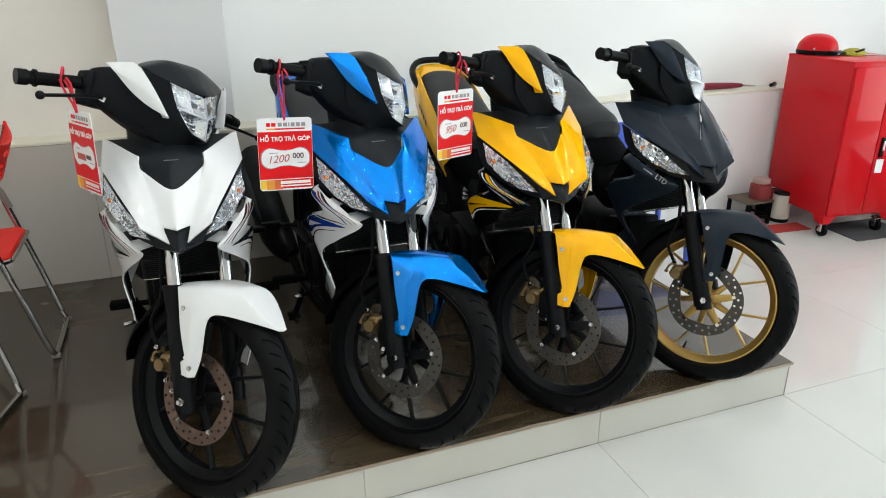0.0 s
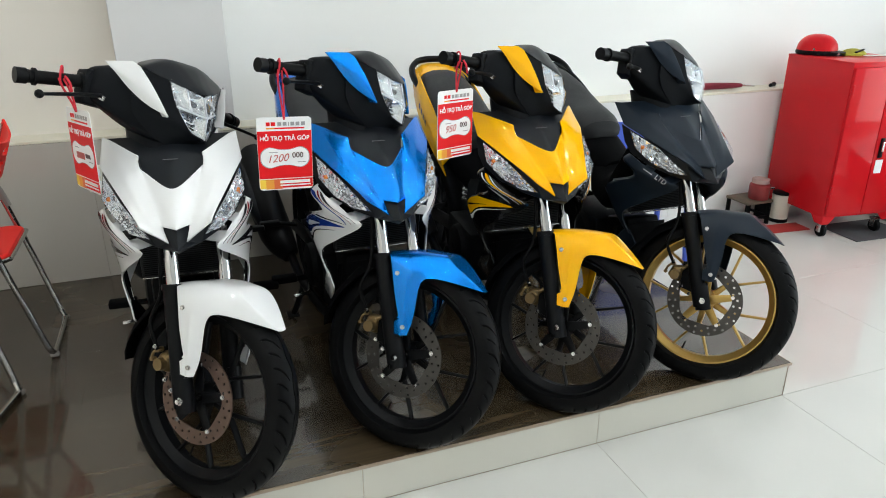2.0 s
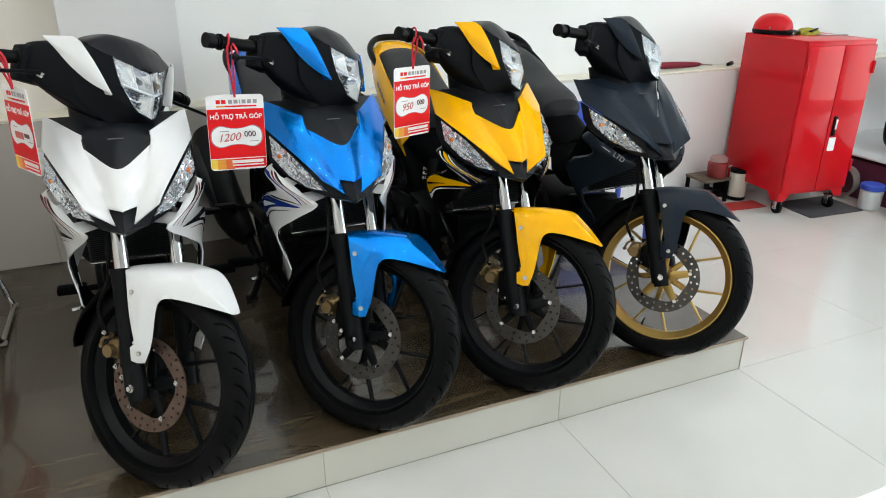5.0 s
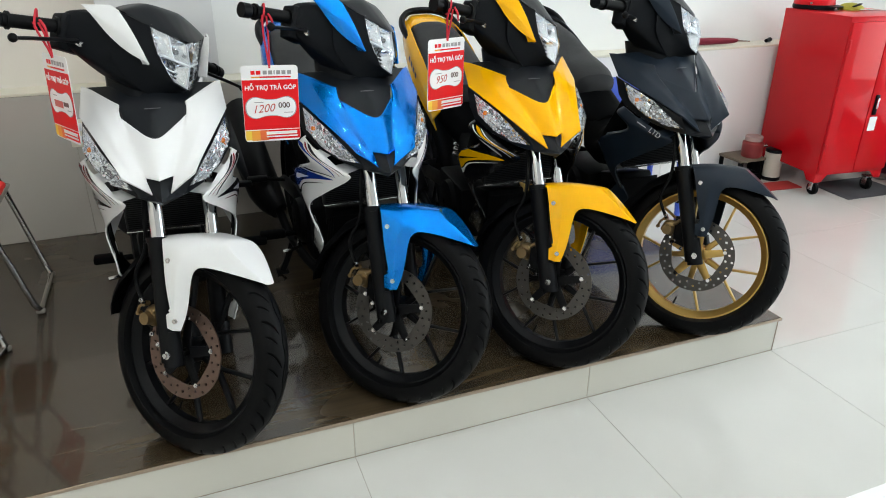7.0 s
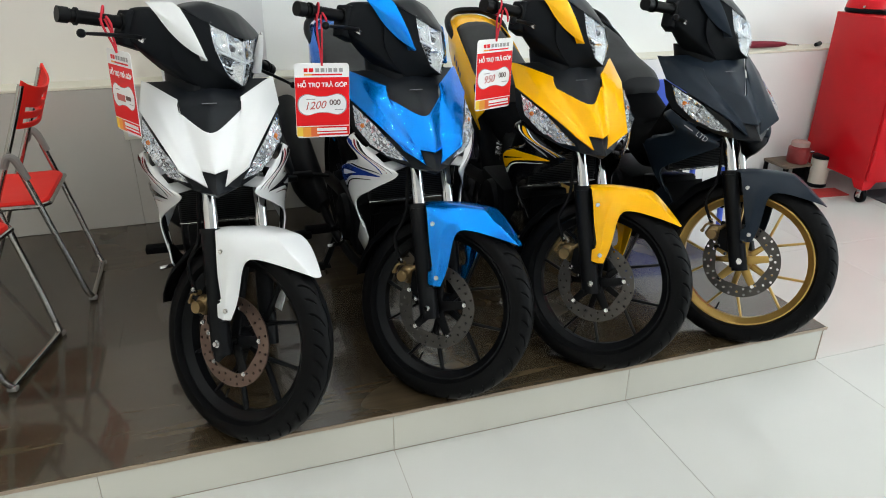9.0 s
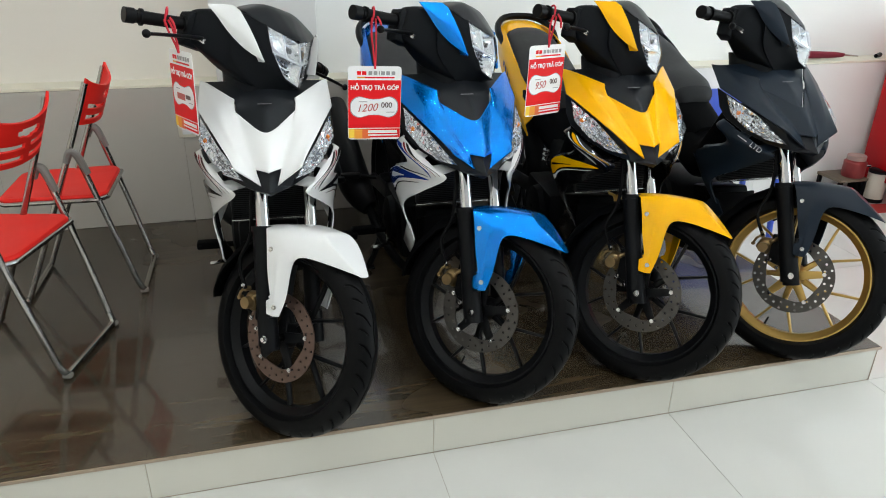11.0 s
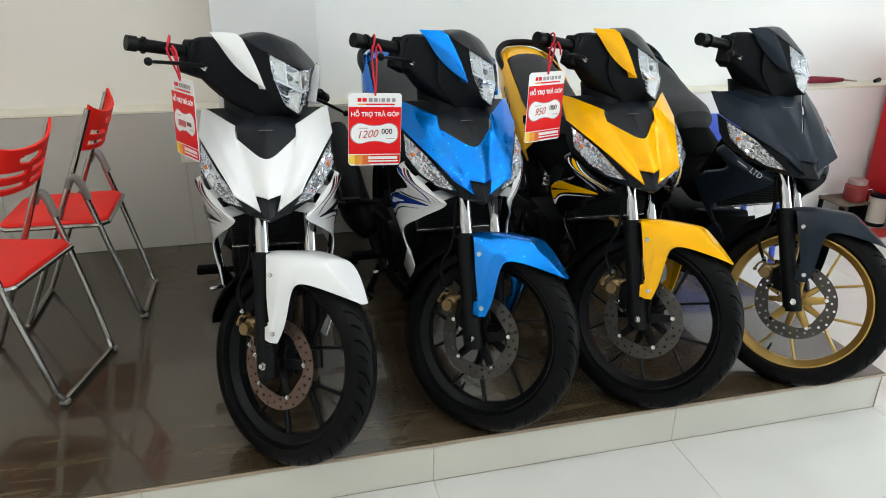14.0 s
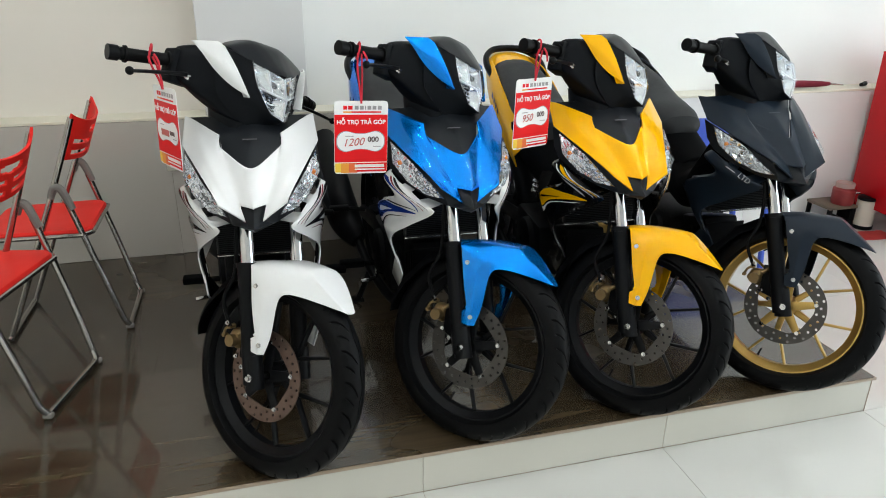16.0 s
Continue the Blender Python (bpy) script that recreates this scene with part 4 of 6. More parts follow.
    part("emblem", hull([(-0.019, 0.2080, 0.8970), (0.019, 0.2080, 0.8970), (-0.019, 0.2055, 0.8950), (0.019, 0.2055, 0.8950), (-0.019, 0.212, 0.895), (0.019, 0.212, 0.895)], 0.0), M_EMBLEM, cowl)
    bez = dict(O1=(-0.182, 0.318, 0.862), O2=(-0.080, 0.066, 0.766), P=(-0.021, 0.046, 0.717), C=(0, 0.050, 0.758), N=(-0.034, 0.070, 0.756), X=(0, -0.002, 0.711), Y=(0, 0.024, 0.694), L=(-0.056, 0.058, 0.708), L2=(-0.100, 0.112, 0.716), E=(-0.150, 0.180, 0.742), F=(-0.184, 0.242, 0.776), F2=(-0.188, 0.280, 0.806))
    part("nose_bezel", shell(bez, [("O1", "O2", "L", "L2", "E", "F", "F2"), ("O2", "N", "P", "L"), ("N", "C", "X", "P"), ("P", "X", "L"), ("L", "X", "Y", "L2")], 0.006, 0.002, True), M_SATIN, cowl, "black trim round the position lamps")
    for sg in (-1, 1):
        pts = LAMP if sg < 0 else mirrored(LAMP)
        back = {k: (x * 0.995, y + 0.005, z - 0.001) for k, (x, y, z) in pts.items()}
        pl = part("position_lamp", shell(back, ["abef", "bcde"], 0.002, 0.0), M_LAMPBACK, cowl, "clear position lamp with orange indicator bulb")
        rng = random.Random(11)
        bits = []
        a, b, c, d, e, f = (Vector(back[k]) for k in "abcdef")
        for field in ((f, e, b, a), (e, d, c, b)):
            grid = bilinear(*field, 7, 4)
            for r in range(1, 4):
                for k in range(1, 7):
                    grid[r][k] = grid[r][k] + Vector((rng.uniform(-0.002, 0.002), rng.uniform(-0.002, 0.002), rng.uniform(-0.002, 0.002)))
            for r in range(4):
                for k in range(7):
                    c4 = [grid[r][k], grid[r][k + 1], grid[r + 1][k + 1], grid[r + 1][k]]
                    mid = sum(c4, Vector()) / 4
                    top = Vector((sg * 0.004, -0.007, 0.001)) * rng.uniform(0.4, 1.1) + Vector((rng.uniform(-1, 1), rng.uniform(-1, 1), rng.uniform(-1, 1))) * 0.003
                    bits.append(hull([mid + (v - mid) * 0.99 for v in c4] + [mid + top, mid + top * 0.8 + (c4[r % 4] - mid) * 0.4, mid - top * 0.4], 0.0))
        part("reflector", join(*bits), M_REFLECT, pl, smooth=False)
        q = Vector(pts["a"]).lerp(Vector(pts["e"]), 0.55)
        am = bmesh.new()
        bmesh.ops.create_uvsphere(am, u_segments=12, v_segments=8, radius=0.0070)
        part("indicator_bulb", moved(am, Matrix.Translation(q + Vector((0, -0.001, 0.003)))), M_AMBER, pl, "orange indicator bulb")
        mid = Vector(pts["b"]).lerp(Vector(pts["e"]), 0.5) + Vector((sg * 0.015, -0.014, 0.0))
        mid2 = Vector(pts["c"]).lerp(Vector(pts["d"]), 0.5).lerp(mid, 0.45) + Vector((sg * 0.008, -0.008, 0))
        lp = dict(pts, m=tuple(mid), n=tuple(mid2))
        part("lens", shell(lp, ["abm", "bcnm", "cdn", "demn", "efm", "fam"], 0.0015, 0.0), M_CLEAR, pl)
        sc = part("side_cowl", side_cowl_mesh(sg), side_paint, bike, "side cowl with printed stripes" if style != "black" else "matte black side cowl", angle=70)
        side_decals(style, sc, sg)
        cv = side_curves(sg)
        part("leg_lining", sheet([[on_side(sg, cv, u, w / 5) + Vector((-sg * 0.007, 0.003, 0)) for u in (0.03, 0.35, 0.65, 0.96)] for w in range(16, 26)], 0.003), M_SHADEDPLASTIC, sc, "black inner side of the cowl leg")
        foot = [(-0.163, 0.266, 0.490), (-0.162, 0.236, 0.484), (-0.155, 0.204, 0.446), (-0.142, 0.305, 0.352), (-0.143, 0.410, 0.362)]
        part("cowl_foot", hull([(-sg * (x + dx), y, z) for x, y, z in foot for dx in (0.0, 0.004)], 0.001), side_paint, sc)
        part("cowl_lining", hull([(-sg * (x + dx), y + 0.002, z + 0.002) for x, y, z in foot for dx in (0.0045, 0.008)], 0.001), M_SHADEDPLASTIC, sc, "black inner side of the cowl foot")
        if style == "black" and sg < 0:
            cv = side_curves(-1)
            a, b = on_side(-1, cv, 0.80, 0.9), on_side(-1, cv, 0.80, 1.8)
            ux = (b - a).normalized()
            uz = ux.cross(on_side(-1, cv, 0.30, 1.6) - a).normalized()
            uz = -uz if uz.y > 0 else uz
            turn = Matrix((ux, uz.cross(ux), uz)).transposed().to_4x4()
            words("LTD", 0.024, Matrix.Translation(on_side(-1, cv, 0.66, 1.62) + uz * 0.005) @ turn, M_DECALGREY, "lettering", sc, "silver letters LTD")
            part("printed_line", moved(box((0.036, 0.003, 0.0006)), Matrix.Translation(on_side(-1, cv, 0.60, 0.95) + uz * 0.004) @ turn), M_INKGREY, sc)

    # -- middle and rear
    part("leg_shield", loft([oval(0, 0.262, 0.765, 0.110, 0.070, 20, 3.0), oval(0, 0.350, 0.690, 0.148, 0.110, 20, 3.0), oval(0, 0.440, 0.585, 0.146, 0.085, 20, 3.0), oval(0, 0.540, 0.545, 0.120, 0.085, 20, 3.0), oval(0, 0.640, 0.560, 0.105, 0.085, 20, 3.0)]), M_SHADEDPLASTIC, bike, "black plastic leg shield and frame cover")
    part("body_cover", loft([oval(0, 0.590, 0.585, 0.085, 0.065), oval(0, 0.74, 0.625, 0.108, 0.085), oval(0, 0.95, 0.70, 0.13, 0.09), oval(0, 1.25, 0.77, 0.115, 0.085), oval(0, 1.48, 0.84, 0.07, 0.045)]), M_SHADEDPLASTIC, bike, "black body cover under the seat")
    rad = part("radiator", box((0.250, 0.022, 0.135), (0, 0.315, 0.595), 0.004), M_FIN, bike, "dark radiator with fine fins")
    for i in range(20):
        part("fin", box((0.236, 0.004, 0.0022), (0, 0.303, 0.536 + i * 0.0062)), M_ENGINE, rad, smooth=False)
    part("lower_edge", box((0.250, 0.006, 0.004), (0, 0.302, 0.526), 0.001), M_STEEL, rad, "bright lower edge of the radiator")
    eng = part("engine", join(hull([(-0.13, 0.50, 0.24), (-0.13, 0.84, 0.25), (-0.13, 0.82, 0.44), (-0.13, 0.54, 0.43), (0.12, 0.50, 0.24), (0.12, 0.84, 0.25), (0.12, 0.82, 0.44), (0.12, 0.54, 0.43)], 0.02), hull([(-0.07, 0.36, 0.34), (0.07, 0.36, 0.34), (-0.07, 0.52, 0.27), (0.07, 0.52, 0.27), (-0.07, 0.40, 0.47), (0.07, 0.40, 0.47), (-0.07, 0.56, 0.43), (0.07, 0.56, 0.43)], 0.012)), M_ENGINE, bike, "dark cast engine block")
    part("clutch_cover", moved(lathe([(0.0, 0.012), (0.0, 0.085), (-0.02, 0.080), (-0.028, 0.06), (-0.030, 0.012)], 32), Matrix.Translation((-0.128, 0.66, 0.345))), M_ENGINE, eng)
    for i in range(5):
        part("cooling_fin", box((0.16, 0.006, 0.11), (0, 0.375 + i * 0.026, 0.40 - i * 0.012), 0.002), M_ENGINE, eng)
    seat = part("seat", loft([oval(0, 0.748, 0.728, 0.060, 0.020), oval(0, 0.762, 0.735, 0.088, 0.042), oval(0, 0.82, 0.752, 0.104, 0.052), oval(0, 0.90, 0.770, 0.112, 0.050), oval(0, 0.98, 0.787, 0.118, 0.046), oval(0, 1.06, 0.812, 0.120, 0.050), oval(0, 1.16, 0.846, 0.118, 0.052), oval(0, 1.30, 0.884, 0.108, 0.050), oval(0, 1.37, 0.902, 0.094, 0.042), oval(0, 1.41, 0.905, 0.060, 0.026)]), M_SEAT, bike, "stepped black vinyl seat")
    part("grab_rail", tube([(-0.122, 1.29, 0.885), (-0.130, 1.36, 0.920), (-0.116, 1.43, 0.952), (-0.070, 1.49, 0.975), (0, 1.505, 0.980), (0.070, 1.49, 0.975), (0.116, 1.43, 0.952), (0.130, 1.36, 0.920), (0.122, 1.29, 0.885)], 0.0140, 12, flat=1.15), M_DARKMETAL, bike, "black cast grab rail")
    for sg in (-1, 1):
        tp = dict(a=(sg * 0.095, 0.80, 0.700), b=(sg * 0.122, 1.02, 0.800), c=(sg * 0.122, 1.22, 0.902), d=(sg * 0.098, 1.42, 0.962), e=(sg * 0.142, 0.86, 0.622), f=(sg * 0.138, 1.05, 0.742), g=(sg * 0.143, 1.22, 0.862), h=(sg * 0.128, 1.42, 0.945),
                  k=(sg * 0.128, 0.86, 0.575), l=(sg * 0.142, 1.05, 0.660), m=(sg * 0.150, 1.22, 0.765), n=(sg * 0.122, 1.42, 0.860), o=(sg * 0.075, 1.56, 0.925))
        tc = part("tail_cowl", soft_shell(tp, ["abfe", "bcgf", "cdhg", "eflk", "fgml", "ghnm", "hdo", "hon"], 0.005, "aeko", {("e", "f"): 0.35, ("f", "g"): 0.35, ("g", "h"): 0.3}), tail_paint, bike, "painted tail side panel")
        for v in (0.18, 0.34, 0.50, 0.66):
            part("printed_bar", patch([tp["f"], tp["g"], tp["m"], tp["l"]], [(0.10 + v, 0.15), (0.20 + v, 0.15), (0.20 + v, 0.40), (0.10 + v, 0.40)], 0.004), M_SATIN if style != "black" else M_INKGREY, tc, smooth=False)
        part("footpeg", join(cyl((sg * 0.12, 0.66, 0.300), (sg * 0.20, 0.665, 0.295), 0.010, 12), box((0.090, 0.042, 0.026), (sg * 0.240, 0.665, 0.300), 0.006)), M_SHADEDPLASTIC, bike, "black rubber footpeg")
        part("pillion_peg", join(cyl((sg * 0.13, 0.98, 0.400), (sg * 0.20, 1.0, 0.405), 0.008, 12), box((0.080, 0.032, 0.022), (sg * 0.235, 1.005, 0.406), 0.006)), M_RUBBER, bike)
        part("swingarm", tube([(sg * 0.085, 0.84, 0.355), (sg * 0.085, 1.05, 0.325), (sg * 0.085, 1.30, AXLE_Z)], 0.021, 10, flat=1.4), M_DARKMETAL, bike)
    part("tail_panel", loft([oval(0, 1.36, 0.905, 0.100, 0.036), oval(0, 1.44, 0.928, 0.094, 0.034), oval(0, 1.54, 0.936, 0.072, 0.028), oval(0, 1.60, 0.930, 0.035, 0.015)]), tail_paint, bike)
    part("tail_light", hull([(-0.06, 1.56, 0.900), (0.06, 1.56, 0.900), (-0.05, 1.60, 0.912), (0.05, 1.60, 0.912), (-0.05, 1.585, 0.870), (0.05, 1.585, 0.870), (0, 1.52, 0.86)], 0.005), M_REDLENS, bike, "red tail light")
    part("rear_mudguard", sheet([[(x, 1.278 + r * math.sin(a), AXLE_Z + r * math.cos(a) + 0.02) for x, r in ((-0.07, 0.30), (-0.055, 0.33), (0, 0.34), (0.055, 0.33), (0.07, 0.30))] for a in (radians(v) for v in (-30, -5, 20, 40, 60, 72))], 0.003), M_SHADEDPLASTIC, bike)
    part("shock_absorber", join(cyl((0, 0.93, 0.42), (0, 0.88, 0.66), 0.012, 12), *[moved(lathe([(-0.004, 0.026), (0.004, 0.026), (0.004, 0.034), (-0.004, 0.034)], 20), Matrix.Translation((0, 0.925 - i * 0.007, 0.45 + i * 0.022)) @ pose(0, 0, 0, 0, 90, 0)) for i in range(8)]), M_REDLENS if style == "black" else M_STEEL, bike)
    rw = make_wheel("rear_wheel", 1.278, 0.080, 0.06, rim_paint, bike, lambda bm: bm, "cast rear wheel")
    part("tyre", at_axle(tyre(0.116, 0.228, 0, 96), 1.278), M_RUBBER, rw)
    part("chain_case", sheet([[(0.10, y, z + 0.05) for y, z in ((0.85, 0.36), (1.05, 0.34), (1.28, 0.31))], [(0.10, y, z) for y, z in ((0.85, 0.36), (1.05, 0.34), (1.28, 0.31))], [(0.10, y, z - 0.05) for y, z in ((0.85, 0.36), (1.05, 0.34), (1.28, 0.31))]], 0.012), M_SHADEDPLASTIC, bike)
    ex = part("exhaust", join(tube([(-0.04, 0.40, 0.33), (-0.06, 0.40, 0.22), (-0.11, 0.60, 0.18), (-0.15, 0.85, 0.22), (-0.165, 1.00, 0.29)], 0.018, 12), tube([(-0.165, 0.96, 0.275), (-0.205, 1.08, 0.345), (-0.225, 1.45, 0.480), (-0.225, 1.62, 0.545)], [0.030, 0.060, 0.066, 0.058], 20, flat=1.3)), M_DARKMETAL, bike, "black exhaust silencer")
    part("heat_shield", tube([(-0.250, 1.10, 0.37), (-0.275, 1.30, 0.445), (-0.272, 1.50, 0.52)], [0.020, 0.034, 0.024], 12), M_SATIN, ex)
    part("brake_pedal", tube([(-0.14, 0.70, 0.29), (-0.16, 0.60, 0.27), (-0.20, 0.53, 0.29), (-0.23, 0.52, 0.29)], 0.007, 8), M_STEEL, bike)
    part("gear_pedal", tube([(0.13, 0.70, 0.29), (0.15, 0.60, 0.27), (0.19, 0.53, 0.28), (0.22, 0.52, 0.28)], 0.007, 8), M_STEEL, bike)
    part("centre_stand", join(tube([(-0.10, 0.92, 0.24), (-0.14, 0.94, 0.10), (-0.17, 0.96, 0.012)], 0.013, 10), tube([(0.10, 0.92, 0.24), (0.14, 0.94, 0.10), (0.17, 0.96, 0.012)], 0.013, 10), cyl((-0.12, 0.93, 0.16), (0.12, 0.93, 0.16), 0.010, 10), box((0.05, 0.06, 0.010), (-0.175, 0.96, 0.005), 0.002), box((0.05, 0.06, 0.010), (0.175, 0.96, 0.005), 0.002)), M_DARKMETAL, bike)
    return bike


def bike_pose(x, y, heading, lean, z=PLAT):
    return pose(x, y, z - 0.006, 0, lean, heading) @ Matrix.Scale(0.9817, 4)


make_motorcycle("white", "white motorcycle with black trim on the display platform", M_WHITE, M_WHITE, M_WHITE, M_DARKMETAL, bike_pose(-2.015, 0.083, -1.83, 0.68), 46.4)
make_motorcycle("blue", "blue and white motorcycle on the display platform", M_BLUE, M_WHITE, M_BLUE, M_DARKMETAL, bike_pose(-1.444, 0.098, 0.95, 0.97), 45.0)
make_motorcycle("yellow", "yellow and black motorcycle on the display platform", M_YELLOW, M_GLOSSBLACK, M_YELLOW, M_DARKMETAL, bike_pose(-0.915, 0.091, -4.12, -0.36), 46.4)
make_motorcycle("black", "matte dark grey motorcycle with gold wheels", M_MATTE, M_MATTE, M_MATTE, M_GOLD, bike_pose(-0.362, 0.084, -3.37, -0.62), 43.3)

# ---------------------------------------------------------------- folding chairs


def slotted_back():
    """A curved red back panel with an oval hand hole and two long slots."""
    ny, nz = 44, 26
    def pt(j, i):
        s, v = -1 + 2 * j / ny, i / nz
        y = s * 0.172
        top = 0.822 - 0.035 * (1 - s * s) + 0.012 * abs(s) ** 6
        low = 0.676 - 0.018 * (1 - s * s)
        z = low + (top - low) * v
        x = 0.080 + (z - 0.680) * 0.40 + 0.052 * (1 - abs(s) ** 2.4)
        return (x, y, z)
    bm = bmesh.new()
    vs = {(j, i): bm.verts.new(pt(j, i)) for j in range(ny + 1) for i in range(nz + 1)}
    for j in range(ny):
        for i in range(nz):
            s, v = abs(-1 + 2 * (j + 0.5) / ny), (i + 0.5) / nz
            slot = (0.12 < v < 0.25 or 0.37 < v < 0.50) and 0.10 < s < 0.80
            hand = ((s - 0.0) / 0.34) ** 2 + ((v - 0.74) / 0.11) ** 2 < 1
            if not (slot or hand):
                bm.faces.new([vs[k] for k in ((j, i), (j + 1, i), (j + 1, i + 1), (j, i + 1))])
    bmesh.ops.delete(bm, geom=[v for v in bm.verts if not v.link_faces], context="VERTS")
    bmesh.ops.recalc_face_normals(bm, faces=bm.faces)
    bmesh.ops.solidify(bm, geom=bm.faces[:], thickness=0.008)
    return bm


def make_chair(m):
    ch = thing("folding_chair", "red folding chair with chrome tube legs, standing unfolded", "chair", m, "red folding chairs")
    part("backrest", slotted_back(), M_RED, ch, "slotted red plastic backrest", angle=60)
    ring = []
    for sx, sy, r in ((-0.225, -0.175, 0.05), (0.135, -0.185, 0.05), (0.135, 0.185, 0.05), (-0.225, 0.175, 0.05)):
        cx, cy = sx - math.copysign(r, sx), sy - math.copysign(r, sy)
        a0 = {(-1, -1): 180, (1, -1): 270, (1, 1): 0, (-1, 1): 90}[(int(math.copysign(1, sx)), int(math.copysign(1, sy)))]
        ring += [(cx + r * math.cos(radians(a0 + k * 15)), cy + r * math.sin(radians(a0 + k * 15))) for k in range(7)]
    def level(z, k, lift=0.0):
        return [(x * k, y * k, z) for x, y in ring]
    seat = part("seat", loft([level(0.398, 0.97), level(0.402, 1.0), level(0.414, 1.0), level(0.421, 0.965), level(0.4225, 0.86), level(0.420, 0.5)]), M_RED, ch, "red padded plastic seat")
    part("seat_rim", tube([(x * 1.012, y * 1.012, 0.402) for x, y in ring], 0.0085, 10, 2, True), M_TUBE, seat, "chrome rim round the seat")
    for sg in (-1, 1):
        part("front_leg", tube([(-0.203, sg * 0.168, 0.012), (-0.10, sg * 0.168, 0.245), (0.045, sg * 0.168, 0.585), (0.110, sg * 0.168, 0.745), (0.138, sg * 0.168, 0.817)], 0.0105, 12), M_TUBE, ch, "chrome tube from backrest to front foot")
        part("hinge_cap", tube([(0.030, sg * 0.184, 0.545), (0.046, sg * 0.184, 0.578), (0.068, sg * 0.184, 0.572), (0.092, sg * 0.184, 0.500)], [0.012, 0.014, 0.0145, 0.0125], 10), M_GREYCAP, ch, "grey plastic hinge cap")
        part("rear_leg", tube([(0.078, sg * 0.184, 0.530), (0.14, sg * 0.182, 0.270), (0.190, sg * 0.172, 0.045)], 0.0105, 12), M_TUBE, ch)
        part("seat_bracket", tube([(0.112, sg * 0.186, 0.402), (0.124, sg * 0.186, 0.345)], 0.009, 8), M_STEEL, ch)
        part("foot_cap", box((0.030, 0.024, 0.016), (0.204, sg * 0.162, 0.010), 0.006), M_GREYCAP, ch)
    part("rear_foot_bar", tube([(0.190, -0.172, 0.045), (0.203, -0.160, 0.014), (0.205, -0.13, 0.0115), (0.205, 0.13, 0.0115), (0.203, 0.160, 0.014), (0.190, 0.172, 0.045)], 0.0105, 12, 4), M_TUBE, ch)
    part("front_foot_bar", tube([(-0.200, -0.168, 0.018), (-0.205, -0.150, 0.0115), (-0.205, 0.150, 0.0115), (-0.200, 0.168, 0.018)], 0.0105, 12, 4), M_TUBE, ch)
    part("cross_bar", cyl((-0.02, -0.168, 0.435 - 0.05), (-0.02, 0.168, 0.435 - 0.05), 0.007, 10), M_TUBE, ch)
    return ch


chair = make_chair(pose(-2.721, 1.17, PLAT, 0, 0, 0))
copy_thing(chair, pose(-2.832, 0.661, PLAT, 0, 0, -15))

# ---------------------------------------------------------------- price tags


def rounded(w, h, r, n=5):
    out = []
    for cx, cy, a0 in ((w / 2 - r, h / 2 - r, 0), (-w / 2 + r, h / 2 - r, 90), (-w / 2 + r, -h / 2 + r, 180), (w / 2 - r, -h / 2 + r, 270)):
        out += [(cx + r * math.cos(radians(a0 + 90 * k / n)), cy + r * math.sin(radians(a0 + 90 * k / n))) for k in range(n + 1)]
    return out


def slab(outline, z0, z1):
    return loft([[(x, y, z0) for x, y in outline], [(x, y, z1) for x, y in outline]])


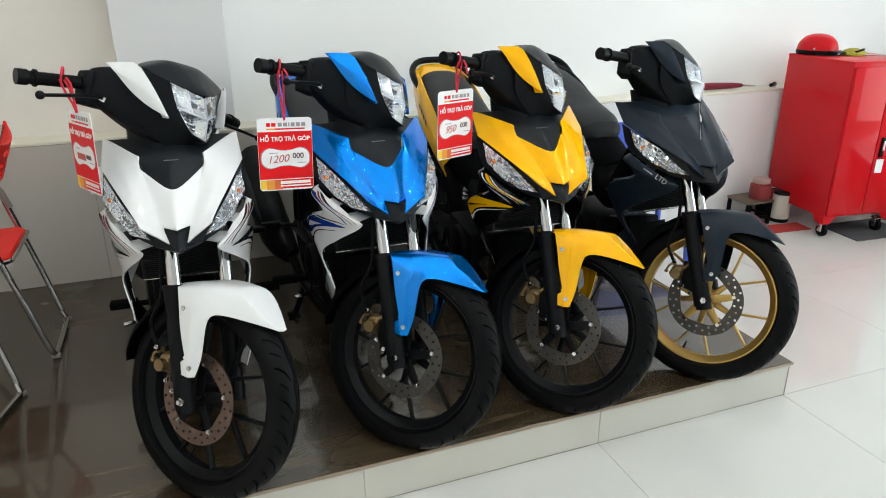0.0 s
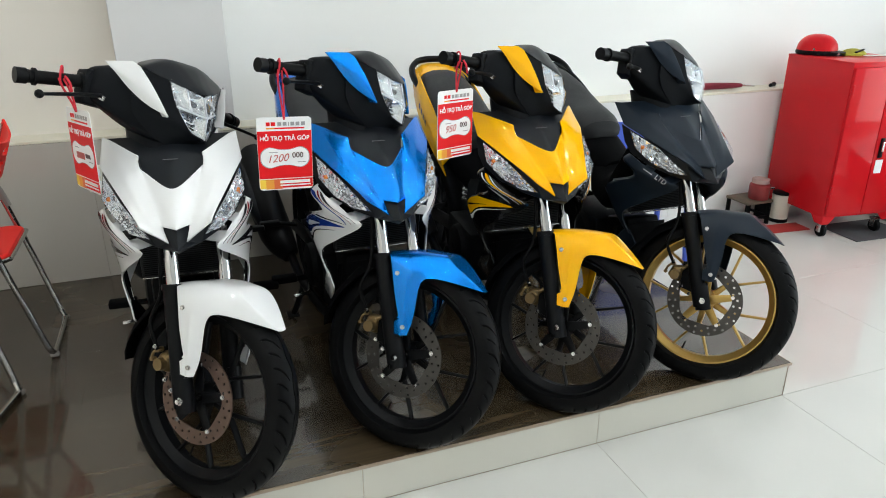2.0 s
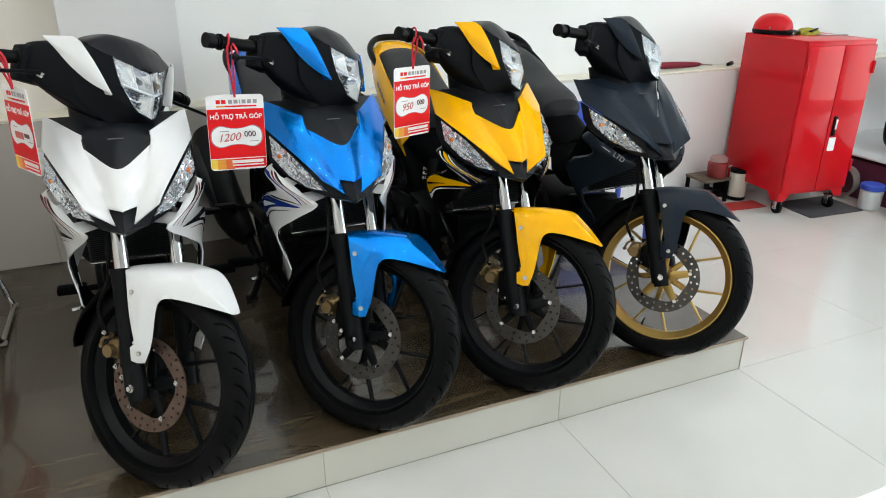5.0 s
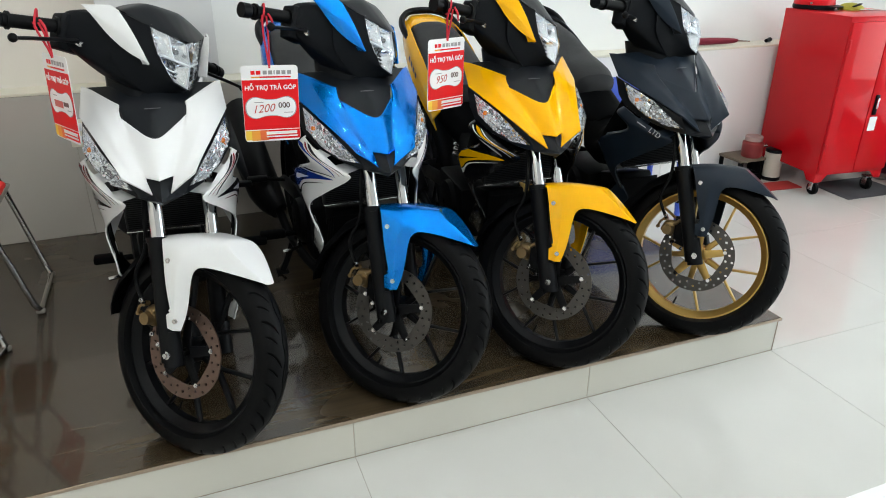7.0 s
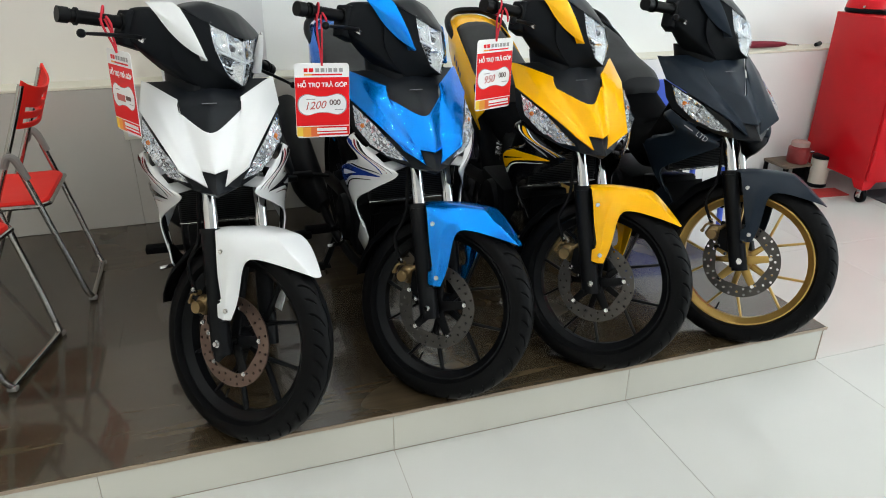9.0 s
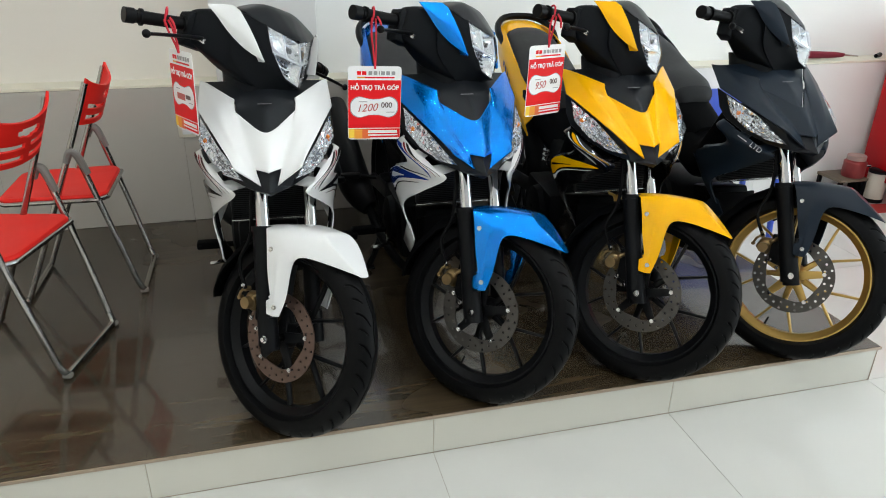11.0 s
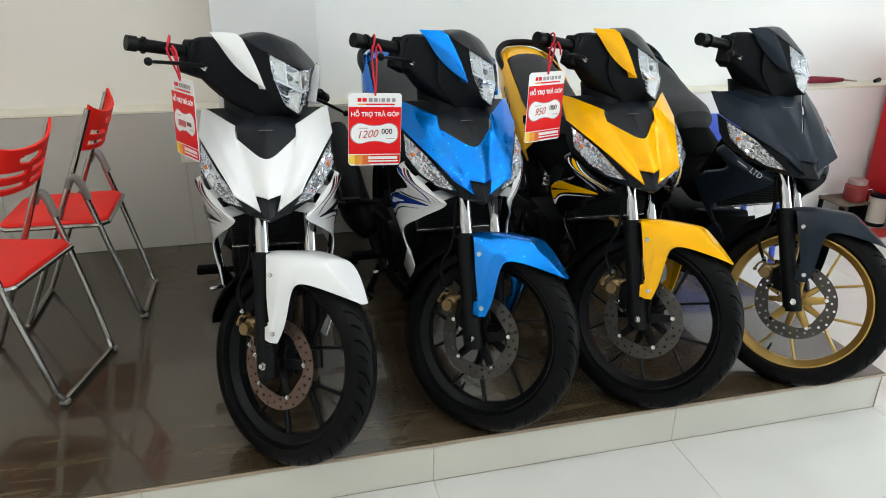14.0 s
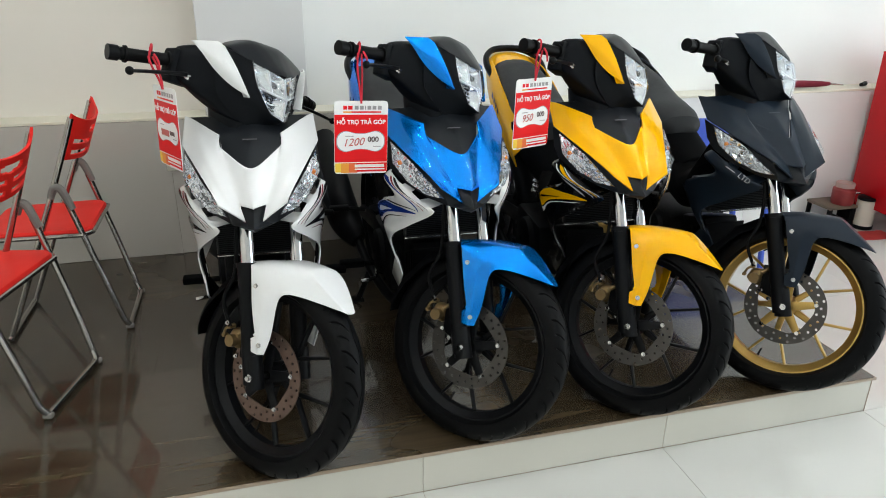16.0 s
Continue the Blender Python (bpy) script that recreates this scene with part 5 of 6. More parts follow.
def make_tag(tl, tr, drop, price, cord_to):
    """A printed card hanging from a handlebar; tl, tr: its top corners."""
    tl, tr = Vector(tl), Vector(tr)
    ux = (tr - tl).normalized()
    down = Vector(drop).normalized()
    uy = -(down - ux * down.dot(ux)).normalized()
    uz = ux.cross(uy)
    W, H = 0.150, 0.205
    mid = (tl + tr) / 2 - uy * H / 2
    m = Matrix.Translation(mid) @ Matrix((ux, uy, uz)).transposed().to_4x4()
    tag = thing("price_tag", "red and white printed price card hanging on a red cord", "price tag", m, "price tags on the handlebars")
    def bar(name, x0, y0, x1, y1, material, z=0.0010, label=""):
        # x0..y1 as shares of the card from its top left corner
        a, b = -W / 2 + x0 * W, -W / 2 + x1 * W
        c, d = H / 2 - y1 * H, H / 2 - y0 * H
        return part(name, box((b - a, d - c, 0.0005), ((a + b) / 2, (c + d) / 2, z)), material, tag, label, smooth=False)
    part("card", slab(rounded(W, H, 0.010), -0.0008, 0.0006), M_PAPER, tag, "white laminated card")
    bar("red_field", 0.006, 0.185, 0.994, 0.838, M_TAGRED)
    bar("foot_field", 0.42, 0.850, 0.994, 0.975, M_TAGRED)
    bar("yellow_block", 0.012, 0.850, 0.12, 0.978, M_TAGYELLOW)
    bar("orange_block", 0.12, 0.850, 0.27, 0.988, M_TAGORANGE)
    bar("orange_block", 0.27, 0.850, 0.42, 0.988, mat("tag_deep_orange_print", (0.75, 0.13, 0.03), 0.30, vary=0.05))
    for x0, x1, ink in ((0.17, 0.24, M_TAGRED), (0.26, 0.34, M_TAGRED), (0.38, 0.45, M_INKGREY), (0.475, 0.545, M_INKGREY), (0.57, 0.59, M_INKGREY), (0.615, 0.685, M_INKGREY), (0.71, 0.78, M_INKGREY), (0.81, 0.88, M_INKGREY)):
        bar("brand_mark", x0, 0.066, x1, 0.116, ink)
    bar("brand_line", 0.17, 0.140, 0.32, 0.160, M_TAGORANGE)
    bar("brand_line", 0.32, 0.140, 0.87, 0.160, M_TAGRED)
    bone = []
    for k in range(48):
        a = 2 * math.pi * k / 48
        c, s = math.cos(a), math.sin(a)
        x = 0.066 * math.copysign(abs(c) ** 0.75, c)
        y = math.copysign(abs(s) ** 0.75, s) * (0.021 + 0.012 * math.sin(min(1.0, abs(x) / 0.05) * math.pi / 2) ** 3)
        bone.append((x - 0.001, y - 0.010))
    part("field_outline", slab([(x * 1.04, (y + 0.010) * 1.07 - 0.010) for x, y in bone], 0.0006, 0.0013), M_INKGREY, tag)
    part("writing_field", slab(bone, 0.0008, 0.0016), M_PAPER, tag, "white bone-shaped field for the price")
    words("HỖ TRỢ TRẢ GÓP", 0.0165, Matrix.Translation((0, H / 2 - 0.287 * H, 0.0018)), M_PAPER, "lettering", tag, "white letters on red", bold=0.0004)
    if price:
        words(price, 0.030, Matrix.Translation((-0.023, -0.013, 0.0022)) @ pose(0, 0, 0, 0, 0, 4), M_INKRED, "price", tag, "price written by hand in red", slant=0.35)
        words("000", 0.021, Matrix.Translation((0.034, -0.005, 0.0022)), M_INKBLACK, "zeros", tag, "printed black zeros", bold=0.0003)
    else:
        bar("writing_bar", 0.22, 0.53, 0.56, 0.61, M_INKRED, 0.0020)
        bar("writing_bar", 0.60, 0.53, 0.80, 0.58, M_INKBLACK, 0.0020)
    bar("small_print", 0.20, 0.470, 0.36, 0.480, M_INKGREY, 0.0020)
    bar("small_print", 0.72, 0.615, 0.88, 0.624, M_INKGREY, 0.0020)
    bar("number_bar", 0.38, 0.872, 0.94, 0.912, M_PAPER, 0.0015)
    bar("address_bar", 0.38, 0.930, 0.95, 0.948, M_PAPER, 0.0015)
    inv = m.inverted()
    q = Vector(cord_to)
    hole = mid + uy * (H / 2 - 0.007)
    def ring_pts(r, tilt):
        return [inv @ (q + Vector((tilt * math.sin(a) * 0.5, r * math.cos(a), r * math.sin(a)))) for a in (radians(k * 45) for k in range(8))]
    cord = part("cord", tube(ring_pts(0.0215, 0.010), 0.0026, 8, 3, True), M_CORD, tag, "red cord looped round the grip")
    part("cord_strand", tube([inv @ (q + Vector((-0.004, -0.021, -0.004))), inv @ (q.lerp(hole, 0.35) + Vector((-0.006, -0.012, 0))), inv @ (q.lerp(hole, 0.75) + Vector((-0.002, -0.006, 0))), inv @ (hole + uz * 0.003)], 0.0028, 8), M_CORD, cord)
    part("cord_strand", tube([inv @ (q + Vector((0.006, -0.021, -0.006))), inv @ (q.lerp(hole, 0.35) + Vector((0.006, -0.014, 0))), inv @ (q.lerp(hole, 0.75) + Vector((0.003, -0.006, 0))), inv @ (hole + uz * 0.003)], 0.0026, 8), M_CORD, cord)
    part("cord_tail", tube([inv @ (q + Vector((0.010, -0.022, 0.0))), inv @ (q + Vector((0.018, -0.026, -0.016))), inv @ (q + Vector((0.020, -0.028, -0.038)))], [0.0028, 0.0032, 0.0022], 8), M_CORD, cord)
    return tag


make_tag((-1.768, 0.317, 1.102), (-1.621, 0.318, 1.096), (-0.01, 0, -0.2), "1200", (-1.695, 0.338, 1.230))
make_tag((-1.246, 0.305, 1.144), (-1.112, 0.364, 1.140), (0.0, 0, -0.2), "950", (-1.173, 0.340, 1.229))
make_tag((-2.226, 0.363, 1.155), (-2.161, 0.230, 1.158), (-0.01, 0, -0.2), "", (-2.217, 0.329, 1.235))

# ---------------------------------------------------------------- tool cabinet and things round it


def make_cabinet():
    w, d, z0, z1 = 0.475, 0.52, 0.10, 1.02
    c = thing("tool_cabinet", "glossy red steel tool cabinet on black casters", "cabinet", pose(1.759, 1.428, 0, 0, 0, -7))
    part("body", box((w, d, z1 - z0 - 0.03), (0, 0, (z0 + z1) / 2 + 0.015), 0.006), M_REDPAINT, c, "red sheet steel body")
    part("top_tray", join(box((w, d, 0.012), (0, 0, z1 - 0.004), 0.003)), M_REDPAINT, c)
    for sx, sy in ((-1, -1), (-1, 1), (1, -1), (1, 1)):
        part("corner_foot", hull([(sx * w / 2, sy * d / 2, z0 + 0.035), (sx * w / 2, sy * (d / 2 - 0.10), z0 + 0.035), (sx * (w / 2 - 0.09), sy * d / 2, z0 + 0.035), (sx * w / 2, sy * d / 2, z0 - 0.012), (sx * w / 2, sy * (d / 2 - 0.06), z0 - 0.012), (sx * (w / 2 - 0.05), sy * d / 2, z0 - 0.012)], 0.003), M_REDPAINT, c)
    for a, b, s in ((-w / 2 + 0.004, 0.006, -1), (0.010, w / 2 - 0.004, 1)):
        door = part("door", box((b - a, 0.018, z1 - z0 - 0.075), ((a + b) / 2, -d / 2 - 0.008, (z0 + z1) / 2 + 0.012), 0.005), M_REDPAINT, c, "red cabinet door, closed")
        for z in (0.29, 0.87):
            part("hinge", cyl((a if s < 0 else b, -d / 2 - 0.020, z - 0.035), (a if s < 0 else b, -d / 2 - 0.020, z + 0.035), 0.008, 12), M_REDPAINT, door)
        if s > 0:
            part("handle", box((0.026, 0.012, 0.115), (a + 0.035, -d / 2 - 0.022, 0.54), 0.005), M_DARKMETAL, door, "black recessed latch handle")
            part("latch", box((0.014, 0.010, 0.060), (a + 0.035, -d / 2 - 0.031, 0.55), 0.004), M_CHROME, door)
            part("sticker", box((0.050, 0.001, 0.080), (a + 0.045, -d / 2 - 0.018, 0.43)), M_PAPER, door, "small white sticker", smooth=False)
    for sx in (-1, 1):
        for sy in (-1, 1):
            cx, cy = sx * (w / 2 - 0.045), sy * (d / 2 - 0.045)
            k = part("caster", moved(lathe([(-0.013, 0.012), (-0.013, 0.034), (-0.009, 0.038), (0.009, 0.038), (0.013, 0.034), (0.013, 0.012)], 28), Matrix.Translation((cx, cy, 0.038))), M_RUBBER, c, "black rubber caster wheel")
            part("fork", join(box((0.004, 0.034, 0.052), (cx - 0.018, cy, 0.056), 0.001), box((0.004, 0.034, 0.052), (cx + 0.018, cy, 0.056), 0.001), box((0.05, 0.05, 0.008), (cx, cy, 0.085), 0.002), cyl((cx - 0.02, cy, 0.038), (cx + 0.02, cy, 0.038), 0.006, 10)), M_STEEL, k)


make_cabinet()


def make_helmet(m):
    h = thing("helmet", "glossy red open-face motorcycle helmet with a black peak", "helmet", m)
    rings = []
    for i in range(15):
        a = math.pi / 2 * i / 14
        r, z = 0.125 * math.cos(a) ** 0.8 if i < 14 else 0.002, 0.028 + 0.118 * math.sin(a)
        rings.append([(r * 1.0 * math.cos(2 * math.pi * j / 36), r * 1.15 * math.sin(2 * math.pi * j / 36), z) for j in range(36)])
    part("dome", loft(rings), M_REDPAINT, h, "glossy red dome")
    part("rim", loft([[(k * 0.124 * math.cos(2 * math.pi * j / 36), k * 0.143 * math.sin(2 * math.pi * j / 36), z) for j in range(36)] for k, z in ((0.97, 0.0), (1.02, 0.006), (1.03, 0.022), (1.0, 0.034))]), M_PLASTIC, h, "black rubber rim")
    part("peak", sheet([[(-0.09 * math.cos(t), -0.13 - 0.07 * u * math.sin(t), 0.030 - 0.006 * u) for t in (radians(v) for v in range(10, 171, 16))] for u in (0, 0.5, 1.0)], 0.003), M_PLASTIC, h, "black plastic peak")
    part("strap", tube([(-0.10, -0.03, 0.012), (-0.13, -0.11, 0.004), (-0.03, -0.18, 0.004), (0.08, -0.14, 0.006)], 0.006, 8, flat=0.4), M_PLASTIC, h)
    for s in (-1, 1):
        part("rivet", moved(bolt((0, 0, 0), (0, 0, 1), 0.006, 0.006), Matrix.Translation((s * 0.126, -0.03, 0.045)) @ pose(0, 0, 0, 0, 90 * s, 0)), M_STEEL, h)


make_helmet(pose(1.665, 1.615, 1.023, 0, 0, 20) @ Matrix.Scale(0.80, 4))

pouch = thing("tool_pouch", "crumpled green and yellow cloth pouch on the cabinet", "pouch", pose(1.83, 1.50, 1.023, 0, 0, 25))
rng = random.Random(5)
bm = bmesh.new()
bmesh.ops.create_uvsphere(bm, u_segments=28, v_segments=14, radius=0.085)
for v in bm.verts:
    v.co = Vector((v.co.x * 1.1, v.co.y * 0.8, max(0.0, v.co.z) * 0.42)) * (1 + 0.10 * noise.noise(v.co * 30))
    v.co.z = max(0, v.co.z)
part("cloth", bm, mat("olive_yellow_cloth", (0.35, 0.32, 0.03), 0.8, vary=0.5, scale=14), pouch)
part("band", tube([(-0.07, -0.03, 0.020), (0.0, -0.045, 0.030), (0.07, -0.02, 0.022)], 0.012, 8, flat=0.5), M_PLASTIC, pouch)
wr = thing("spanner", "grey steel spanner lying on the cabinet", "tool", pose(1.86, 1.37, 1.023, 0, 0, -35))
part("shaft", box((0.150, 0.016, 0.007), (0, 0, 0.005), 0.002), M_STEEL, wr)
part("jaw", moved(lathe([(-0.004, 0.009), (-0.004, 0.018), (0.004, 0.018), (0.004, 0.009)], 20), pose(0.085, 0, 0.005, 0, 90, 0)), M_STEEL, wr)

stool = thing("low_stool", "low worn wooden stool with dark metal legs", "stool", pose(1.330, 1.612, 0, 0, 0, 0))
part("top", box((0.200, 0.190, 0.018), (0, 0, 0.151), 0.004), M_WOOD, stool, "worn brown wooden top")
for sx in (-1, 1):
    for sy in (-1, 1):
        part("leg", box((0.020, 0.020, 0.142), (sx * 0.086, sy * 0.080, 0.071), 0.002), M_ENGINE, stool)
part("stretcher", box((0.016, 0.14, 0.014), (0.086, 0, 0.050), 0.002), M_ENGINE, stool)
part("stretcher", box((0.152, 0.016, 0.014), (0, -0.080, 0.050), 0.002), M_ENGINE, stool)

jar = thing("oil_jar", "red plastic jar with a pale lid on the stool", "jar", pose(1.366, 1.580, 0.160) @ Matrix.Scale(1.2, 4))
part("body", moved(lathe([(0.0, 0.0), (0.0, 0.048), (0.008, 0.052), (0.075, 0.052), (0.085, 0.040), (0.085, 0.0)], 28, False), pose(0, 0, 0, 0, -90, 0)), M_JAR, jar)
part("lid", moved(lathe([(0.085, 0.0), (0.085, 0.044), (0.105, 0.044), (0.108, 0.040), (0.108, 0.0)], 28, False), pose(0, 0, 0, 0, -90, 0)), mat("pale_pink_lid", (0.34, 0.22, 0.20), 0.5), jar, "pale pink lid")

can = thing("oil_can", "cream plastic container with black lid and base", "container", pose(1.530, 1.552, 0))
part("body", moved(lathe([(0.022, 0.0), (0.022, 0.055), (0.175, 0.055), (0.180, 0.050), (0.180, 0.0)], 28, False), pose(0, 0, 0, 0, -90, 0)), mat("cream_plastic", (0.62, 0.56, 0.47), 0.4), can)
part("base", moved(lathe([(0.0, 0.0), (0.0, 0.054), (0.004, 0.058), (0.024, 0.058), (0.024, 0.0)], 28, False), pose(0, 0, 0, 0, -90, 0)), M_DARKMETAL, can)
part("lid", moved(lathe([(0.180, 0.0), (0.180, 0.056), (0.194, 0.056), (0.198, 0.050), (0.198, 0.0)], 28, False), pose(0, 0, 0, 0, -90, 0)), M_DARKMETAL, can, "black lid")
can2 = thing("pump_can", "dark metal pump can beside the stool", "container", pose(1.478, 1.648, 0))
part("body", moved(lathe([(0.0, 0.0), (0.0, 0.040), (0.110, 0.040), (0.135, 0.020), (0.160, 0.018), (0.160, 0.0)], 24, False), pose(0, 0, 0, 0, -90, 0)), M_ENGINE, can2)
part("spout", tube([(0, 0, 0.158), (0.01, -0.01, 0.19), (0.05, -0.03, 0.20)], 0.008, 8), M_STEEL, can2)

tagged(link("red_mat", moved(box((0.26, 0.13, 0.006), (0, 0, 0.003), 0.002), pose(1.460, 1.420, 0, 0, 0, -6)), M_REDMAT, smooth=False), "worn red rubber floor mat", "mat")
tagged(link("dark_mat", moved(box((0.42, 0.30, 0.006), (0, 0, 0.003), 0.002), pose(1.880, 1.215, 0, 0, 0, -4)), M_MAT, smooth=False), "dark grey rubber floor mat under the cabinet", "mat")

umb = thing("umbrella", "folded maroon umbrella lying on the wall ledge", "umbrella", pose(0.932, 1.845, DADO_Z + 0.026, 0, 0, 0))
part("canopy", tube([(-0.20, 0, 0), (0.0, 0, 0.002), (0.20, 0, 0), (0.34, 0, -0.004), (0.415, 0, -0.006)], [0.018, 0.026, 0.024, 0.020, 0.012], 14, flat=0.85), M_UMBRELLA, umb, "rolled maroon cloth")
part("tip", cyl((0.41, 0, -0.006), (0.52, 0, -0.016), 0.007, 10, 0.004), M_STEEL, umb)
part("handle", tube([(-0.20, 0, 0), (-0.30, 0, -0.006), (-0.34, -0.02, -0.010), (-0.33, -0.05, -0.012)], 0.010, 10), M_PLASTIC, umb)
key = thing("small_torch", "small black torch lying on the wall ledge", "torch", pose(1.577, 1.825, DADO_Z + 0.014, 0, 0, 30))
part("barrel", cyl((-0.035, 0, 0), (0.020, 0, 0), 0.011, 14, 0.012), M_PLASTIC, key)
part("head", cyl((0.018, 0, 0), (0.042, 0, 0), 0.0125, 14, 0.014), M_DARKMETAL, key)

# blue plastic chair on the tiled floor behind the dark motorcycle
bc = thing("plastic_chair", "small blue plastic chair with a white seat pad", "chair", pose(0.335, 1.330, 0, 0, 0, -8))
part("seat", box((0.34, 0.34, 0.030), (0, 0, 0.44), 0.012), M_BLUEPLASTIC, bc)
part("backrest", moved(box((0.34, 0.022, 0.20), (0, 0, 0), 0.010), pose(0, 0.175, 0.63, -8, 0, 0)), M_BLUEPLASTIC, bc, "blue plastic backrest")
for sx in (-1, 1):
    part("back_post", tube([(sx * 0.15, 0.155, 0.44), (sx * 0.15, 0.175, 0.60), (sx * 0.15, 0.19, 0.72)], 0.013, 10), M_BLUEPLASTIC, bc)
    for sy in (-1, 1):
        part("leg", tube([(sx * 0.14, sy * 0.14, 0.43), (sx * 0.155, sy * 0.155, 0.20), (sx * 0.165, sy * 0.165, 0.0)], [0.018, 0.016, 0.014], 10), M_BLUEPLASTIC, bc)
part("pad", box((0.28, 0.28, 0.020), (0, 0, 0.465), 0.008), M_PAPER, bc, "white seat pad")

# second platform past the cabinet, with another motorcycle
M_PLUM = mat("plum_laminate", (0.085, 0.022, 0.045), 0.30, vary=0.12, scale=4)
M_PALETOP = mat("pale_grey_tile", (0.52, 0.55, 0.55), 0.22, vary=0.05, scale=3, coat=0.5)
EAST_Z = 0.28
plat2 = thing("platform_east", "low plum-sided display platform with a pale tiled top", "platform", kind="structure")
part("body", box((2.2, 1.9, EAST_Z - 0.030), (3.355, 0.800, (EAST_Z - 0.030) / 2), 0.002), M_PLUM, plat2, "dark plum laminate sides", smooth=False)
part("edge_band", box((2.212, 1.9, 0.018), (3.351, 0.798, EAST_Z - 0.021), 0.002), M_GLOSSBLACK, plat2, "thin dark band under the top", smooth=False)
for i in range(3):
    for j in range(3):
        n = 0.735 if i < 2 else 0.74
        part("tile", box((n - 0.002, 0.632, 0.012), (2.243 + 0.735 * i + n / 2, -0.148 + 0.634 * (j + 0.5), EAST_Z - 0.006), 0.0015, 1), M_PALETOP, plat2, smooth=False)
make_motorcycle("black", "matte dark motorcycle on the plum-sided platform", M_MATTE, M_MATTE, M_MATTE, M_DARKMETAL, bike_pose(2.65, 1.30, -92, 0.0, EAST_Z), 20.0)


def make_jar(m, label, tint, lid_paint):
    j = thing("lidded_jar", label, "jar", m @ Matrix.Scale(0.80, 4))
    part("body", moved(lathe([(0.0, 0.0), (0.0, 0.070), (0.008, 0.078), (0.150, 0.082), (0.160, 0.074), (0.160, 0.0)], 32, False), pose(0, 0, 0, 0, -90, 0)), tint, j, "frosted plastic jar body")
    part("lid", moved(lathe([(0.158, 0.0), (0.158, 0.086), (0.163, 0.088), (0.192, 0.086), (0.198, 0.078), (0.198, 0.0)], 32, False), pose(0, 0, 0, 0, -90, 0)), lid_paint, j, "blue screw lid" if lid_paint is M_BLUEPLASTIC else "")


make_jar(pose(2.150, 1.075, 0), "frosted plastic jar with a blue lid on the floor", M_CLEARBOX, M_BLUEPLASTIC)
make_jar(pose(2.135, 0.850, 0), "pale yellow plastic jar standing on the floor", mat("pale_yellow_plastic", (0.58, 0.52, 0.22), 0.4), mat("pale_yellow_plastic", (0.58, 0.52, 0.22), 0.4))
coil = thing("hose_coil", "coiled grey hose leaning on the plum platform", "hose", pose(2.185, 1.31, 0.109, 0, 0, 0))
for i in range(4):
    part("turn", moved(tube([(0, (0.100 - 0.004 * i) * math.sin(a), (0.100 - 0.004 * i) * math.cos(a)) for a in (radians(k * 30) for k in range(12))], 0.009, 8, 3, True), pose(0.018 * i - 0.02, 0, 0, 0, 3 * i, 0)), M_GREYCAP, coil)

# white table beside the camera
table = thing("white_table", "plain white laminate table with steel legs", "table", pose(-0.75, -1.457, 0))
part("tabletop", box((1.20, 0.62, 0.028), (0, 0, 0.736), 0.003), M_PAPER, table, "white laminate top")
for sx in (-1, 1):
    for sy in (-1, 1):
        part("leg", cyl((sx * 0.54, sy * 0.26, 0.0), (sx * 0.54, sy * 0.26, 0.722), 0.019, 16), M_TUBE, table)
    part("rail", box((0.022, 0.50, 0.04), (sx * 0.54, 0, 0.700), 0.003), M_TUBE, table)

# wall socket on the dado
sock = thing("wall_socket", "cream plastic wall socket on the tiled dado", "socket", pose(-2.356, DADO_Y - 0.010, 0.619))
part("plate", box((0.075, 0.012, 0.120), (0, 0.002, 0), 0.003), M_LEDGE, sock)
for z in (-0.028, 0.028):
    part("insert", box((0.040, 0.004, 0.034), (0, -0.005, z), 0.002), M_PAPER, sock)

# ---------------------------------------------------------------- tiles
TILE, GAP = 0.80, 0.0013


def tile_mesh(name, sx, sy, sz, material, edge=0.0015):
    bm = box((sx, sy, sz), (0, 0, -sz / 2), 0)
    top = [e for e in bm.edges if all(v.co.z > -1e-6 for v in e.verts)]
    bmesh.ops.bevel(bm, geom=top, offset=edge, segments=1, affect="EDGES")
    me = bpy.data.meshes.new(name)
    bm.to_mesh(me)
    bm.free()
    me.materials.append(material)
    return me


me = tile_mesh("floor_tile", TILE - GAP, TILE - GAP, 0.012, M_FLOOR, 0.0006)
for i in range(-6, 7):
    for j in range(-7, 3):
        cx, cy = (i + 0.5) * TILE, (j + 0.5) * TILE
        if cx - 0.39 > XE or cx + 0.39 < XW or cy + 0.39 < YS or cy - 0.39 > DADO_Y:
            continue
        if cx < 0 and cy > 0:
            continue
        t = new("tile", me)
        t.parent, t.location = floor, (cx, cy, 0)

